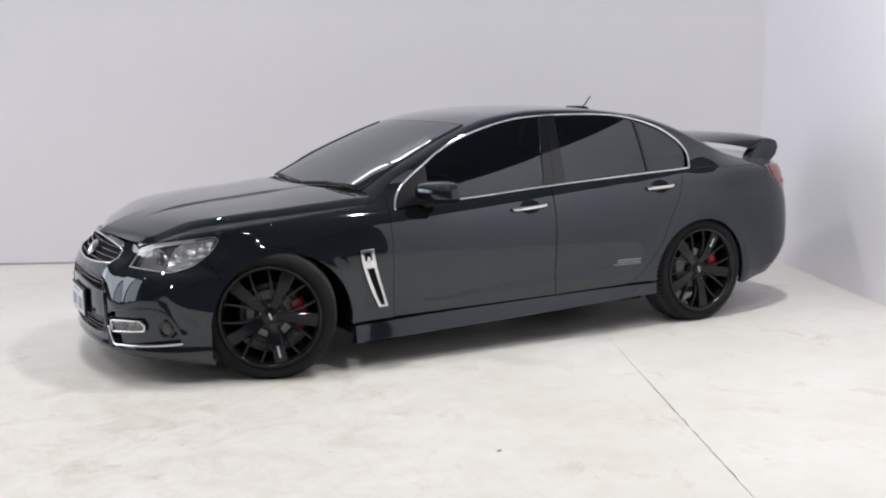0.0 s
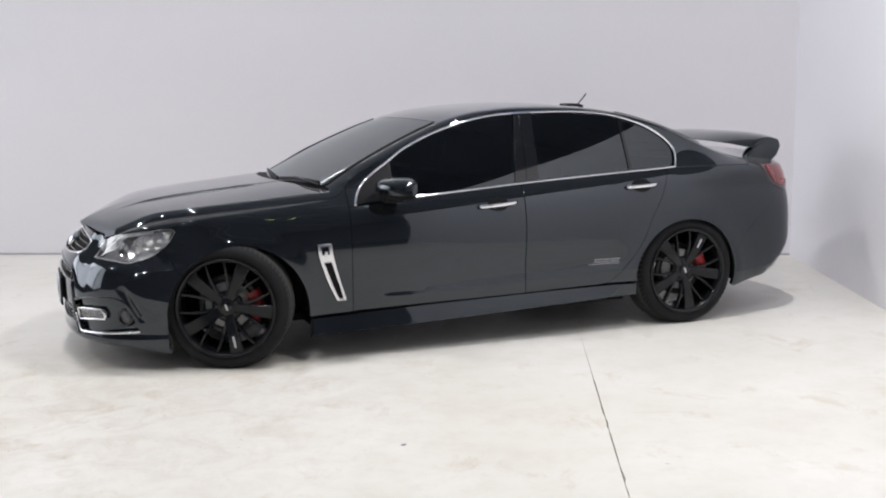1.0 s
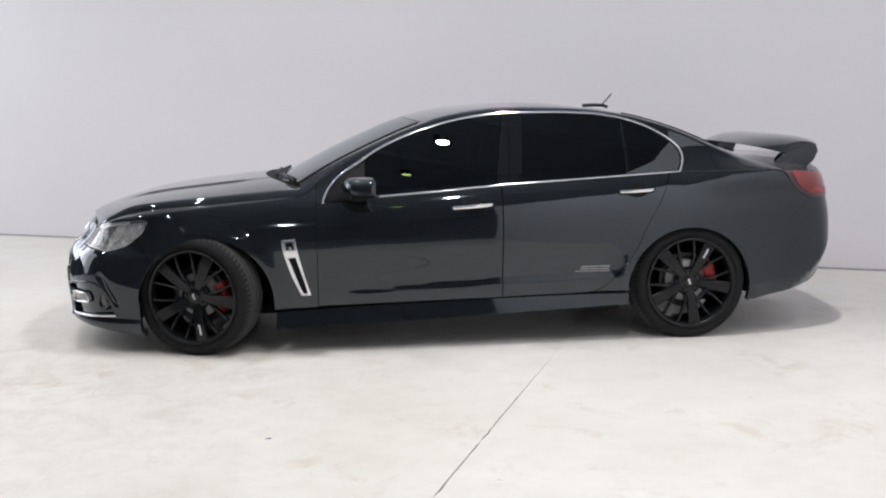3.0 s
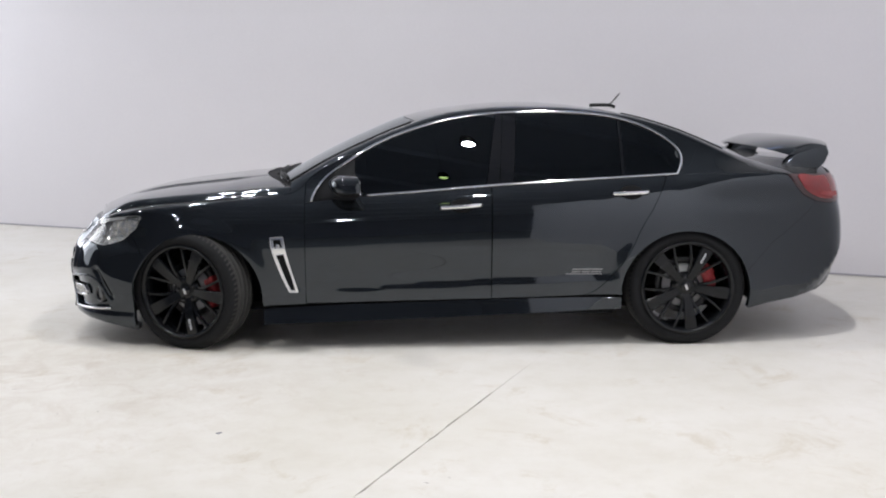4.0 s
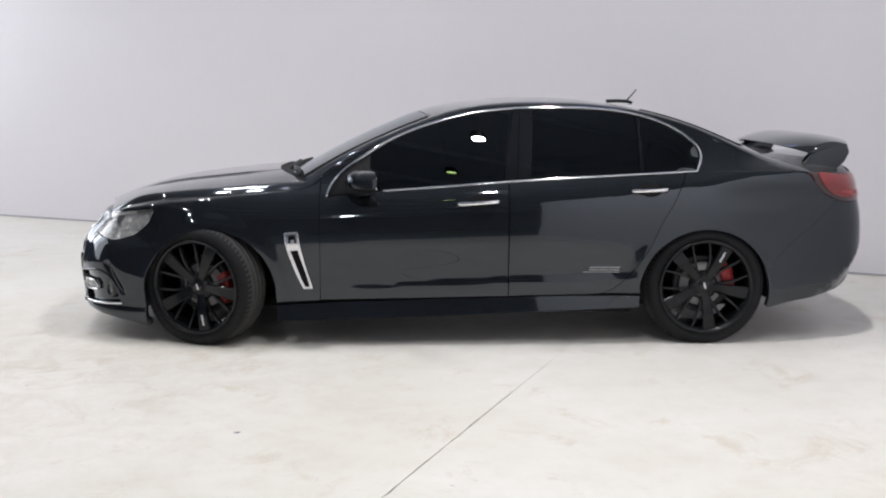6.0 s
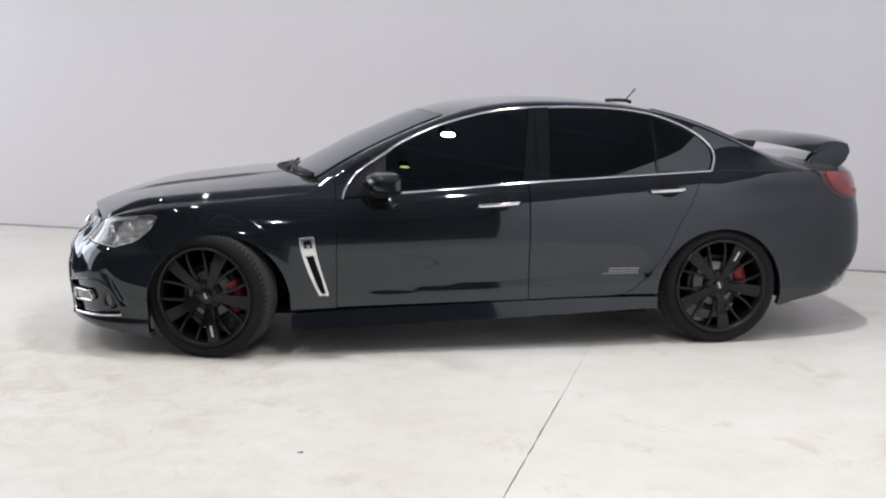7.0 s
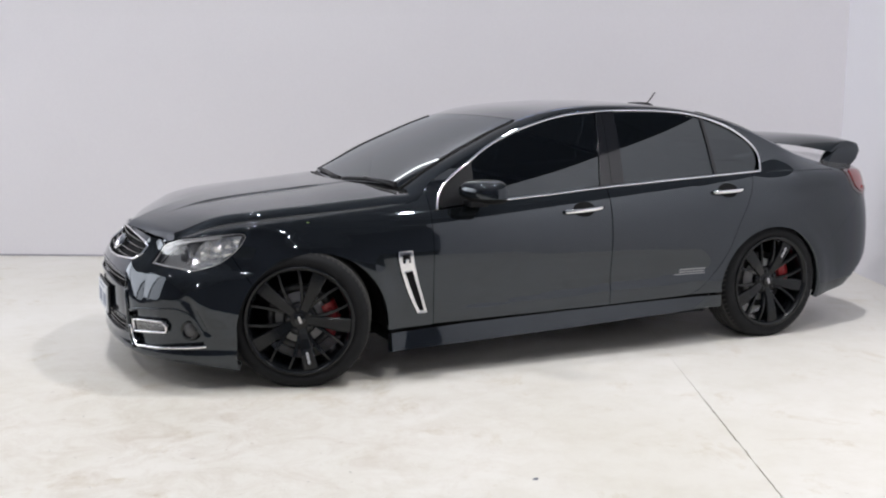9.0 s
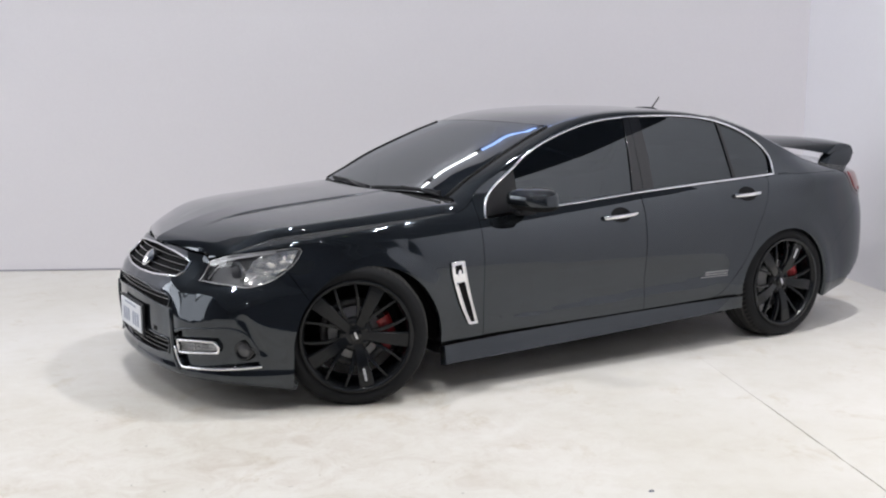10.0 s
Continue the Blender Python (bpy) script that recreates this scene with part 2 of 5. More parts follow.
def floor_material():
    m, nt, p = material("painted_concrete")
    co = node(nt, "ShaderNodeTexCoord")
    a = node(nt, "ShaderNodeTexNoise", Scale=.55, Detail=7.0, Roughness=.62)
    b = node(nt, "ShaderNodeTexNoise", Scale=5.5, Detail=8.0, Roughness=.72)
    c = node(nt, "ShaderNodeTexNoise", Scale=48.0, Detail=5.0, Roughness=.7)
    for n in (a, b, c):
        nt.links.new(co.outputs["Object"], n.inputs["Vector"])
    r1 = nt.nodes.new("ShaderNodeValToRGB")
    r1.color_ramp.elements[0].position, r1.color_ramp.elements[1].position = .34, .62
    r1.color_ramp.elements[0].color, r1.color_ramp.elements[1].color = (.655, .632, .578, 1), (.735, .716, .684, 1)
    nt.links.new(a.outputs["Fac"], r1.inputs[0])
    r2 = nt.nodes.new("ShaderNodeValToRGB")
    r2.color_ramp.elements[0].position, r2.color_ramp.elements[1].position = .30, .55
    r2.color_ramp.elements[0].color, r2.color_ramp.elements[1].color = (.90, .885, .85, 1), (1, 1, 1, 1)
    nt.links.new(b.outputs["Fac"], r2.inputs[0])
    r3 = nt.nodes.new("ShaderNodeValToRGB")
    r3.color_ramp.elements[0].position, r3.color_ramp.elements[1].position = .22, .36
    r3.color_ramp.elements[0].color, r3.color_ramp.elements[1].color = (.70, .66, .60, 1), (1, 1, 1, 1)
    nt.links.new(c.outputs["Fac"], r3.inputs[0])
    col = r1.outputs[0]
    st = node(nt, "ShaderNodeTexNoise", Scale=2.3, Detail=9.0, Roughness=.78, Distortion=.6)
    nt.links.new(co.outputs["Object"], st.inputs["Vector"])
    r4 = nt.nodes.new("ShaderNodeValToRGB")
    r4.color_ramp.elements[0].position, r4.color_ramp.elements[1].position = .56, .70
    r4.color_ramp.elements[0].color, r4.color_ramp.elements[1].color = (1, 1, 1, 1), (.80, .745, .65, 1)
    nt.links.new(st.outputs["Fac"], r4.inputs[0])
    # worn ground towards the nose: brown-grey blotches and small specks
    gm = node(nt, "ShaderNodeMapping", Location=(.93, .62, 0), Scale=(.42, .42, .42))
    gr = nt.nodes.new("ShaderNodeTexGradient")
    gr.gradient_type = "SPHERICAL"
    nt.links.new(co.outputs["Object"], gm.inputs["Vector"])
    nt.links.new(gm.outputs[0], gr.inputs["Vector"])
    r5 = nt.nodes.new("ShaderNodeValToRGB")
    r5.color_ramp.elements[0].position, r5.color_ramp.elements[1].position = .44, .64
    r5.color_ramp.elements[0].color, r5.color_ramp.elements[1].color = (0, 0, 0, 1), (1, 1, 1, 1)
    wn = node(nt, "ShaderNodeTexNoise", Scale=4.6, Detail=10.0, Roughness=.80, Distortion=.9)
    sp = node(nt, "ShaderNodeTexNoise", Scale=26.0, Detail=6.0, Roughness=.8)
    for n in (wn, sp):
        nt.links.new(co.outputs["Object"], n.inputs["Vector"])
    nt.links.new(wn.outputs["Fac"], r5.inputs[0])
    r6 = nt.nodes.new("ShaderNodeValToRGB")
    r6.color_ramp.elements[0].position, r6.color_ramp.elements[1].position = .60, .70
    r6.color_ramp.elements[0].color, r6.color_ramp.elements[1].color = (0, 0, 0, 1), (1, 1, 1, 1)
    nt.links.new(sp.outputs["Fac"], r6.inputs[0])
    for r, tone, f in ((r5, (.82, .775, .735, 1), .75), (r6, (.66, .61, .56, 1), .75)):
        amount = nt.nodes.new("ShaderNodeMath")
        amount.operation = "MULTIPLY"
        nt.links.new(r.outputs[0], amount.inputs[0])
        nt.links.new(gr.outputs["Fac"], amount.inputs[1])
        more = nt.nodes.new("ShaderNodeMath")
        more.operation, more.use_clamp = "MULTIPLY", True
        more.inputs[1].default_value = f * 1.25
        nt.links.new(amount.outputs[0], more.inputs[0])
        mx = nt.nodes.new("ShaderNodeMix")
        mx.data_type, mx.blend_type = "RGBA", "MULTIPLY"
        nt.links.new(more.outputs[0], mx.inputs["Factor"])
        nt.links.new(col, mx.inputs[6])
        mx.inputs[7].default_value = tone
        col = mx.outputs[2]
    for r, f in ((r2, .75), (r3, .6), (r4, .9)):
        mx = nt.nodes.new("ShaderNodeMix")
        mx.data_type, mx.blend_type = "RGBA", "MULTIPLY"
        mx.inputs["Factor"].default_value = f
        nt.links.new(col, mx.inputs[6])
        nt.links.new(r.outputs[0], mx.inputs[7])
        col = mx.outputs[2]
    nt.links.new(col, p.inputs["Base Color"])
    mr = node(nt, "ShaderNodeMapRange")
    mr.inputs["To Min"].default_value, mr.inputs["To Max"].default_value = .30, .55
    nt.links.new(b.outputs["Fac"], mr.inputs["Value"])
    nt.links.new(mr.outputs[0], p.inputs["Roughness"])
    p.inputs["Specular IOR Level"].default_value = .35
    bp = node(nt, "ShaderNodeBump", Strength=.12, Distance=.003)
    nt.links.new(c.outputs["Fac"], bp.inputs["Height"])
    nt.links.new(bp.outputs[0], p.inputs["Normal"])
    return m


def glass_material(name, tint, rough=.004, ior=1.5, shine=(1, 1, 1)):
    m, nt, p = material(name)
    nt.nodes.remove(p)
    tr = node(nt, "ShaderNodeBsdfTransparent", Color=(*tint, 1))
    gl = node(nt, "ShaderNodeBsdfGlossy", Roughness=rough, Color=(*shine, 1))
    fr = node(nt, "ShaderNodeFresnel", IOR=ior)
    mx = nt.nodes.new("ShaderNodeMixShader")
    nt.links.new(fr.outputs[0], mx.inputs[0])
    nt.links.new(tr.outputs[0], mx.inputs[1])
    nt.links.new(gl.outputs[0], mx.inputs[2])
    nt.links.new(mx.outputs[0], nt.nodes["Material Output"].inputs[0])
    return m


FLOOR = floor_material()
TINT = glass_material("tinted_glass", (.02, .022, .026), .004, 1.7, (.88, .95, 1.0))
SCREEN = glass_material("windscreen_glass", (.06, .064, .068), .012, 2.1, (.93, .97, 1.0))
LENS = glass_material("clear_lens", (.93, .94, .95), .01, 1.65)
REDLENS = textured("red_lens", (.16, .008, .010), (.24, .015, .016), 8, (.08, .14), 0, 160, 0, .5, .6)


SMOKED = textured("smoked_lens", (.030, .006, .007), (.045, .010, .011), 8, (.06, .12), 0, 160, 0, .5, .6)


def glow(name, colour, strength):
    m, nt, p = material(name)
    p.inputs["Base Color"].default_value = (.8, .8, .8, 1)
    p.inputs["Emission Color"].default_value = (*colour, 1)
    p.inputs["Emission Strength"].default_value = strength
    return m


LAMPGLOW = glow("lamp_tube", (.95, .98, 1.0), 9)
BLUEGLOW = glow("blue_tube", (.30, .48, 1.0), 5)

# ---- building helpers ----
def part(name, bm, mat, parent=None, label=""):
    """Links a bmesh, or a ready mesh, as one object under a thing or a part."""
    if isinstance(bm, bmesh.types.BMesh):
        me = bpy.data.meshes.new(name)
        bm.to_mesh(me)
        bm.free()
    else:
        me = bm
    if mat and not me.materials:
        me.materials.append(mat)
    ob = new(name, me)
    ob.parent = parent
    return tagged(ob, label)


def thing(name, label, category, group="", kind="", at=None):
    ob = new(name)
    ob.empty_display_size = .1
    if at is not None:
        ob.matrix_basis = at
    return tagged(ob, label, category, group, kind)


def mesh_of(name, verts, faces, normals=None, smooth=True):
    me = bpy.data.meshes.new(name)
    me.from_pydata([tuple(v) for v in verts], [], [tuple(f) for f in faces])
    me.polygons.foreach_set("use_smooth", [smooth] * len(me.polygons))
    if normals is not None:
        me.normals_split_custom_set_from_vertices([tuple(n) for n in normals])
    me.update()
    return me


def box(size, at=(0, 0, 0), bevel=.0, turn=None, segments=2):
    bm = bmesh.new()
    bmesh.ops.create_cube(bm, size=1, matrix=Matrix.Diagonal((*size, 1)))
    if bevel:
        bmesh.ops.bevel(bm, geom=bm.edges[:], offset=bevel, segments=segments, profile=.5, affect="EDGES")
    m = Matrix.Translation(at) @ (turn.to_4x4() if turn else Matrix())
    bmesh.ops.transform(bm, matrix=m, verts=bm.verts)
    return bm


def lathe(profile, steps=64, axis="Y", arc=(0, 360), smooth=True):
    """A turned body: profile of (radius, along the axis)."""
    bm = bmesh.new()
    full = arc[1] - arc[0] >= 360
    n = steps if full else steps + 1
    rings = []
    for i in range(n):
        a = radians(arc[0] + (arc[1] - arc[0]) * i / steps)
        ring = []
        for r, h in profile:
            c, s = r * math.cos(a), r * math.sin(a)
            ring.append(bm.verts.new((c, h, s) if axis == "Y" else (c, s, h) if axis == "Z" else (h, c, s)))
        rings.append(ring)
    for i in range(n if full else n - 1):
        a, b = rings[i], rings[(i + 1) % n]
        for j in range(len(profile) - 1):
            bm.faces.new((a[j], a[j + 1], b[j + 1], b[j])).smooth = smooth
    bmesh.ops.remove_doubles(bm, verts=bm.verts, dist=1e-5)
    bmesh.ops.recalc_face_normals(bm, faces=bm.faces)
    return bm


def sweep(path, section, closed=False, ups=None, smooth=True, caps=True):
    """A section (side, up) drawn along a path of points; ups: the up direction at each."""
    bm = bmesh.new()
    P = [Vector(p) for p in path]
    n = len(P)
    rings = []
    for i in range(n):
        a, b = (P[i - 1], P[(i + 1) % n]) if closed else (P[max(i - 1, 0)], P[min(i + 1, n - 1)])
        t = (b - a).normalized()
        up = Vector(ups[i]) if ups is not None else Vector((0, 0, 1))
        side = t.cross(up).normalized()
        up = side.cross(t)
        rings.append([bm.verts.new(P[i] + side * u + up * w) for u, w in section])
    k = len(section)
    for i in range(n if closed else n - 1):
        a, b = rings[i], rings[(i + 1) % n]
        for j in range(k):
            bm.faces.new((a[j], a[(j + 1) % k], b[(j + 1) % k], b[j])).smooth = smooth
    if caps and not closed:
        bm.faces.new(rings[0][::-1])
        bm.faces.new(rings[-1])
    bmesh.ops.recalc_face_normals(bm, faces=bm.faces)
    return bm


def round_section(w, h, n=10, power=3.0):
    """A closed, softly squared section w wide and h high."""
    out = []
    for i in range(n):
        a = 2 * math.pi * i / n
        c, s = math.cos(a), math.sin(a)
        out.append((w / 2 * math.copysign(abs(c) ** (2 / power), c), h / 2 * math.copysign(abs(s) ** (2 / power), s)))
    return out


def dense(poly, gap=.03, closed=True):
    """A polyline with points at most gap apart."""
    P = np.asarray(poly, float)
    Q = np.vstack([P, P[:1]]) if closed else P
    out = []
    for a, b in zip(Q[:-1], Q[1:]):
        n = max(1, int(math.ceil(np.hypot(*(b - a)) / gap)))
        out += [a + (b - a) * i / n for i in range(n)]
    if not closed:
        out.append(Q[-1])
    return np.array(out)


def curve(pts, n=40, closed=False):
    """A smooth curve through points of a plane."""
    P = np.asarray(pts, float)
    if closed:
        P = np.vstack([P[-2:], P, P[:3]])
    k = np.concatenate(([0], np.cumsum(np.maximum(np.hypot(*np.diff(P, axis=0).T), 1e-6))))
    u = np.linspace(k[2], k[-3], n, endpoint=False) if closed else np.linspace(0, k[-1], n)
    return np.stack([spline(k, P[:, 0])(u), spline(k, P[:, 1])(u)], -1)


def inside(P, poly):
    x, y = P[:, 0], P[:, 1]
    r = np.zeros(len(P), bool)
    for (x1, y1), (x2, y2) in zip(poly, np.roll(poly, -1, 0)):
        cross = ((y1 > y) != (y2 > y))
        with np.errstate(divide="ignore", invalid="ignore"):
            r ^= cross & (x < (x2 - x1) * (y - y1) / (y2 - y1) + x1)
    return r


def area(poly):
    x, y = poly[:, 0], poly[:, 1]
    return .5 * np.sum(x * np.roll(y, -1) - np.roll(x, -1) * y)


def shrink(poly, d):
    """Moves a densely pointed outline inwards by d."""
    if not d:
        return poly
    t = np.roll(poly, -1, 0) - np.roll(poly, 1, 0)
    t /= np.maximum(np.hypot(*t.T)[:, None], 1e-9)
    n = np.stack([-t[:, 1], t[:, 0]], -1) * np.sign(area(poly))
    return poly + n * d


def clip(poly, a, b):
    """The part of an outline to the left of the line from a to b."""
    a, b = np.asarray(a, float), np.asarray(b, float)
    f = [(b[0] - a[0]) * (p[1] - a[1]) - (b[1] - a[1]) * (p[0] - a[0]) for p in poly]
    out = []
    for i in range(len(poly)):
        j = (i + 1) % len(poly)
        if f[i] >= 0:
            out.append(poly[i])
        if (f[i] >= 0) != (f[j] >= 0):
            out.append(poly[i] + (poly[j] - poly[i]) * f[i] / (f[i] - f[j]))
    return np.array(out)


def body_skin(s, z, off=0.0):
    """The skin on both sides: s < 0 is the far side."""
    p = skin(np.abs(s), z, off)
    p[..., 1] *= np.where(np.asarray(s) < 0, -1, 1)
    return p


def normals_at(surf, a, b, h=.004):
    n = np.cross(surf(a + h, b) - surf(a - h, b), surf(a, b + h) - surf(a, b - h))
    n /= np.maximum(np.linalg.norm(n, axis=-1, keepdims=True), 1e-9)
    return n


def sheet(name, outline, surf=body_skin, holes=(), gap=.002, grid=.03, depth=.02, off=0.0, mirror=False, roll=.0):
    """A mesh that covers an outline of a surface, with its edges turned inwards by depth. outline and holes in the surface's own measures."""
    from mathutils.geometry import delaunay_2d_cdt
    loops = [shrink(dense(outline, grid), gap)] + [shrink(dense(h, grid), -gap) for h in holes]
    lo, hi = loops[0].min(0), loops[0].max(0)
    gx, gy = np.meshgrid(np.arange(lo[0] + grid / 2, hi[0], grid), np.arange(lo[1] + grid / 2, hi[1], grid), indexing="ij")
    G = np.stack([gx.ravel(), gy.ravel()], -1)
    keep = inside(G, loops[0])
    for h in loops[1:]:
        keep &= ~inside(G, h)
    G = G[keep]
    B = np.vstack(loops)
    if len(G):
        near = np.array([np.min((B[:, 0] - p[0]) ** 2 + (B[:, 1] - p[1]) ** 2) for p in G])
        G = G[near > (.45 * grid) ** 2]
    pts = [Vector(p) for p in np.vstack([B, G])]
    edges, k = [], 0
    for L in loops:
        edges += [(k + i, k + (i + 1) % len(L)) for i in range(len(L))]
        k += len(L)
    V, _, F, *_ = delaunay_2d_cdt(pts, edges, [], 0, 1e-6)
    V = np.array([tuple(v) for v in V])
    F = [tuple(f) for f in F]
    C = np.array([V[list(f)].mean(0) for f in F])
    ok = inside(C, loops[0])
    for h in loops[1:]:
        ok &= ~inside(C, h)
    F = [f for f, o in zip(F, ok) if o]
    P = surf(V[:, 0], V[:, 1]) + 0
    N = normals_at(surf, V[:, 0], V[:, 1])
    if (N * (P - np.array([P[:, 0].mean() * 0 + np.clip(P[:, 0].mean(), -1.4, 1.4), 0, .6]))).sum() < 0:
        N = -N
    P = P + N * off
    fixed = []
    for f in F:
        n = np.cross(P[f[1]] - P[f[0]], P[f[2]] - P[f[0]])
        fixed.append(f if n @ N[f[0]] >= 0 else f[::-1])
    verts, faces, norms = list(P), fixed, list(N)
    if depth:
        seen = {}
        for f in fixed:
            for a, b in zip(f, f[1:] + f[:1]):
                seen[(a, b)] = 1
        for a, b in [e for e in seen if (e[1], e[0]) not in seen]:
            i = len(verts)
            side = np.cross(P[b] - P[a], N[a])
            side /= max(np.linalg.norm(side), 1e-9)
            verts += [P[a], P[b], P[b] - N[b] * depth, P[a] - N[a] * depth]
            faces.append((i + 1, i, i + 3, i + 2))
            na, nb = N[a] * .5 + side * .5, N[b] * .5 + side * .5
            norms += [na, nb, side, side]
    if mirror:
        verts = [(v[0], -v[1], v[2]) for v in verts]
        norms = [(n[0], -n[1], n[2]) for n in norms]
        faces = [f[::-1] for f in faces]
    norms = [np.asarray(n) / max(np.linalg.norm(n), 1e-9) for n in norms]
    return mesh_of(name, verts, faces, norms)


def patch(name, f, us, vs, depth=.0, flip=False):
    """A grid surface f(u, v), smooth."""
    U, W = np.meshgrid(us, vs, indexing="ij")
    P = f(U, W)
    n, m = U.shape
    Nn = np.cross(np.gradient(P, axis=0), np.gradient(P, axis=1))
    Nn /= np.maximum(np.linalg.norm(Nn, axis=-1, keepdims=True), 1e-9)
    if flip:
        Nn = -Nn
    verts, norms = list(P.reshape(-1, 3)), list(Nn.reshape(-1, 3))
    faces = []
    for i in range(n - 1):
        for j in range(m - 1):
            q = (i * m + j, (i + 1) * m + j, (i + 1) * m + j + 1, i * m + j + 1)
            faces.append(q[::-1] if flip else q)
    if depth:
        ring = [(i, 0) for i in range(n)] + [(n - 1, j) for j in range(1, m)] + [(i, m - 1) for i in range(n - 2, -1, -1)] + [(0, j) for j in range(m - 2, 0, -1)]
        for a, b in zip(ring, ring[1:] + ring[:1]):
            k = len(verts)
            side = np.cross(P[b] - P[a], Nn[a]) * (-1 if flip else 1)
            side = side / max(np.linalg.norm(side), 1e-9)
            verts += [P[a], P[b], P[b] - Nn[b] * depth, P[a] - Nn[a] * depth]
            faces.append((k, k + 1, k + 2, k + 3) if flip else (k + 1, k, k + 3, k + 2))
            norms += [side] * 4
    return mesh_of(name, verts, faces, norms)


def bead(outline, width, height, surf=body_skin, off=0.0, closed=True, grid=.025, mirror=False):
    """A raised trim strip along a line of a surface."""
    L = dense(outline, grid, closed)
    P, N = surf(L[:, 0], L[:, 1]), normals_at(surf, L[:, 0], L[:, 1])
    c = np.array([np.clip(P[:, 0].mean(), -1.4, 1.4), 0, .6])
    if (N * (P - c)).sum() < 0:
        N = -N
    P = P + N * off
    if mirror:
        P, N = P * (1, -1, 1), N * (1, -1, 1)
    return sweep(P, round_section(width, height), closed, N)

# ---- the booth and the hall round it ----
def slab(name, a, b, c, d, low, high, mat, kind="structure"):
    """An upright wall between booth places (a, b) and (c, d), thick towards the outside."""
    bm = bmesh.new()
    p, q = booth(a, b), booth(c, d)
    along = (q - p).normalized()
    out = Vector((0, 0, 1)).cross(along)
    ring = [p, q, q + out * .15, p + out * .15]
    vs = [[bm.verts.new(r + Vector((0, 0, z))) for r in ring] for z in (low, high)]
    bm.faces.new(vs[0][::-1])
    bm.faces.new(vs[1])
    for i in range(4):
        bm.faces.new((vs[0][i], vs[0][(i + 1) % 4], vs[1][(i + 1) % 4], vs[1][i]))
    bmesh.ops.recalc_face_normals(bm, faces=bm.faces)
    return part(name, bm, mat)


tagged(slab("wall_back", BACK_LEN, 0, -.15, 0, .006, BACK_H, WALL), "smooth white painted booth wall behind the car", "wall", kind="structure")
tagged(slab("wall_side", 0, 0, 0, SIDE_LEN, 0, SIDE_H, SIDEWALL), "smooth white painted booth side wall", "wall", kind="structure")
# dark strip that paints in the shadow line between back wall and floor
bm = box((BACK_LEN, .012, .012), (0, 0, .0085), .002)
foot = part("baseboard", bm, FOOT_SHADE)
foot.matrix_basis = Matrix.Translation(booth(BACK_LEN / 2, .004)) @ pose(0, 0, 0, 0, 0, -24.9)
tagged(foot, "thin grey strip drawing the shadow line along the booth wall's foot", "baseboard", kind="structure")
JOINT, FRONT = 2.11, 7.1            # the floor's joint, out from the corner, and the white paint's front edge


def floor_slab(name, a0, a1, b0, b1, mat, label, ragged=""):
    """A floor slab of the booth, 0.12 m thick; ragged: the side ('low' or 'high' in a) whose edge is chipped along the joint."""
    rng = random.Random(name + ragged)
    rows = int((b1 - b0) / .035) if ragged else 1
    bm = bmesh.new()
    top_l, top_r = [], []
    for i in range(rows + 1):
        b = b0 + (b1 - b0) * i / rows
        wide = .0005 + .0024 * min(max((b - 3.6) / .6, 0), 1) * (.35 + .65 * (math.sin(b * 7.3) > -.55))
        chip = wide * (.45 + 1.1 * rng.random()) + (.006 * rng.random() if rng.random() < .12 and b > 3.6 else 0)
        top_l.append(booth(a0 + (chip if ragged == "low" else 0), b))
        top_r.append(booth(a1 - (chip if ragged == "high" else 0), b))
    L, R = [bm.verts.new(p) for p in top_l], [bm.verts.new(p) for p in top_r]
    down = Vector((0, 0, -.12))
    L2, R2 = [bm.verts.new(p + down) for p in top_l], [bm.verts.new(p + down) for p in top_r]
    for i in range(rows):
        bm.faces.new((L[i], L[i + 1], R[i + 1], R[i]))
        bm.faces.new((L[i], L2[i], L2[i + 1], L[i + 1]))
        bm.faces.new((R[i], R[i + 1], R2[i + 1], R2[i]))
    bmesh.ops.recalc_face_normals(bm, faces=bm.faces)
    ob = part(name, bm, mat)
    return tagged(ob, label, "floor", kind="structure")


PALE = "off-white painted concrete floor slab with stains and worn patches"
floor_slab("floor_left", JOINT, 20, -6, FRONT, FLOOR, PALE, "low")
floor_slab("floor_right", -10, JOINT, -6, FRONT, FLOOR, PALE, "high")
floor_slab("floor_hall", -10, 20, FRONT + .01, 26, HALLFLOOR, "bare dark concrete hall floor")
part_base = floor_slab("floor_base", -10, 20, -6, 26, HALLFLOOR, "dark ground under the floor slabs")
part_base.location.z = -.05
for nm, a0, b0, a1, b1 in (("wall_hall_front", -10, 26, 20, 26), ("wall_hall_left", 20, 26, 20, -6), ("wall_hall_right", -10, -6, -10, 26), ("wall_hall_rear", 20, -6, -10, -6)):
    tagged(slab(nm, a1, b1, a0, b0, 0, 8, HALL), "dark unlit hall wall", "wall", kind="structure")
bm = box((34, 36, .2), booth(5, 10, 8.1))
bmesh.ops.rotate(bm, cent=booth(5, 10, 8.1), matrix=Matrix.Rotation(radians(-24.9), 3, "Z"), verts=bm.verts)
tagged(part("ceiling", bm, CEIL), "unlit grey hall ceiling", "ceiling", kind="structure")


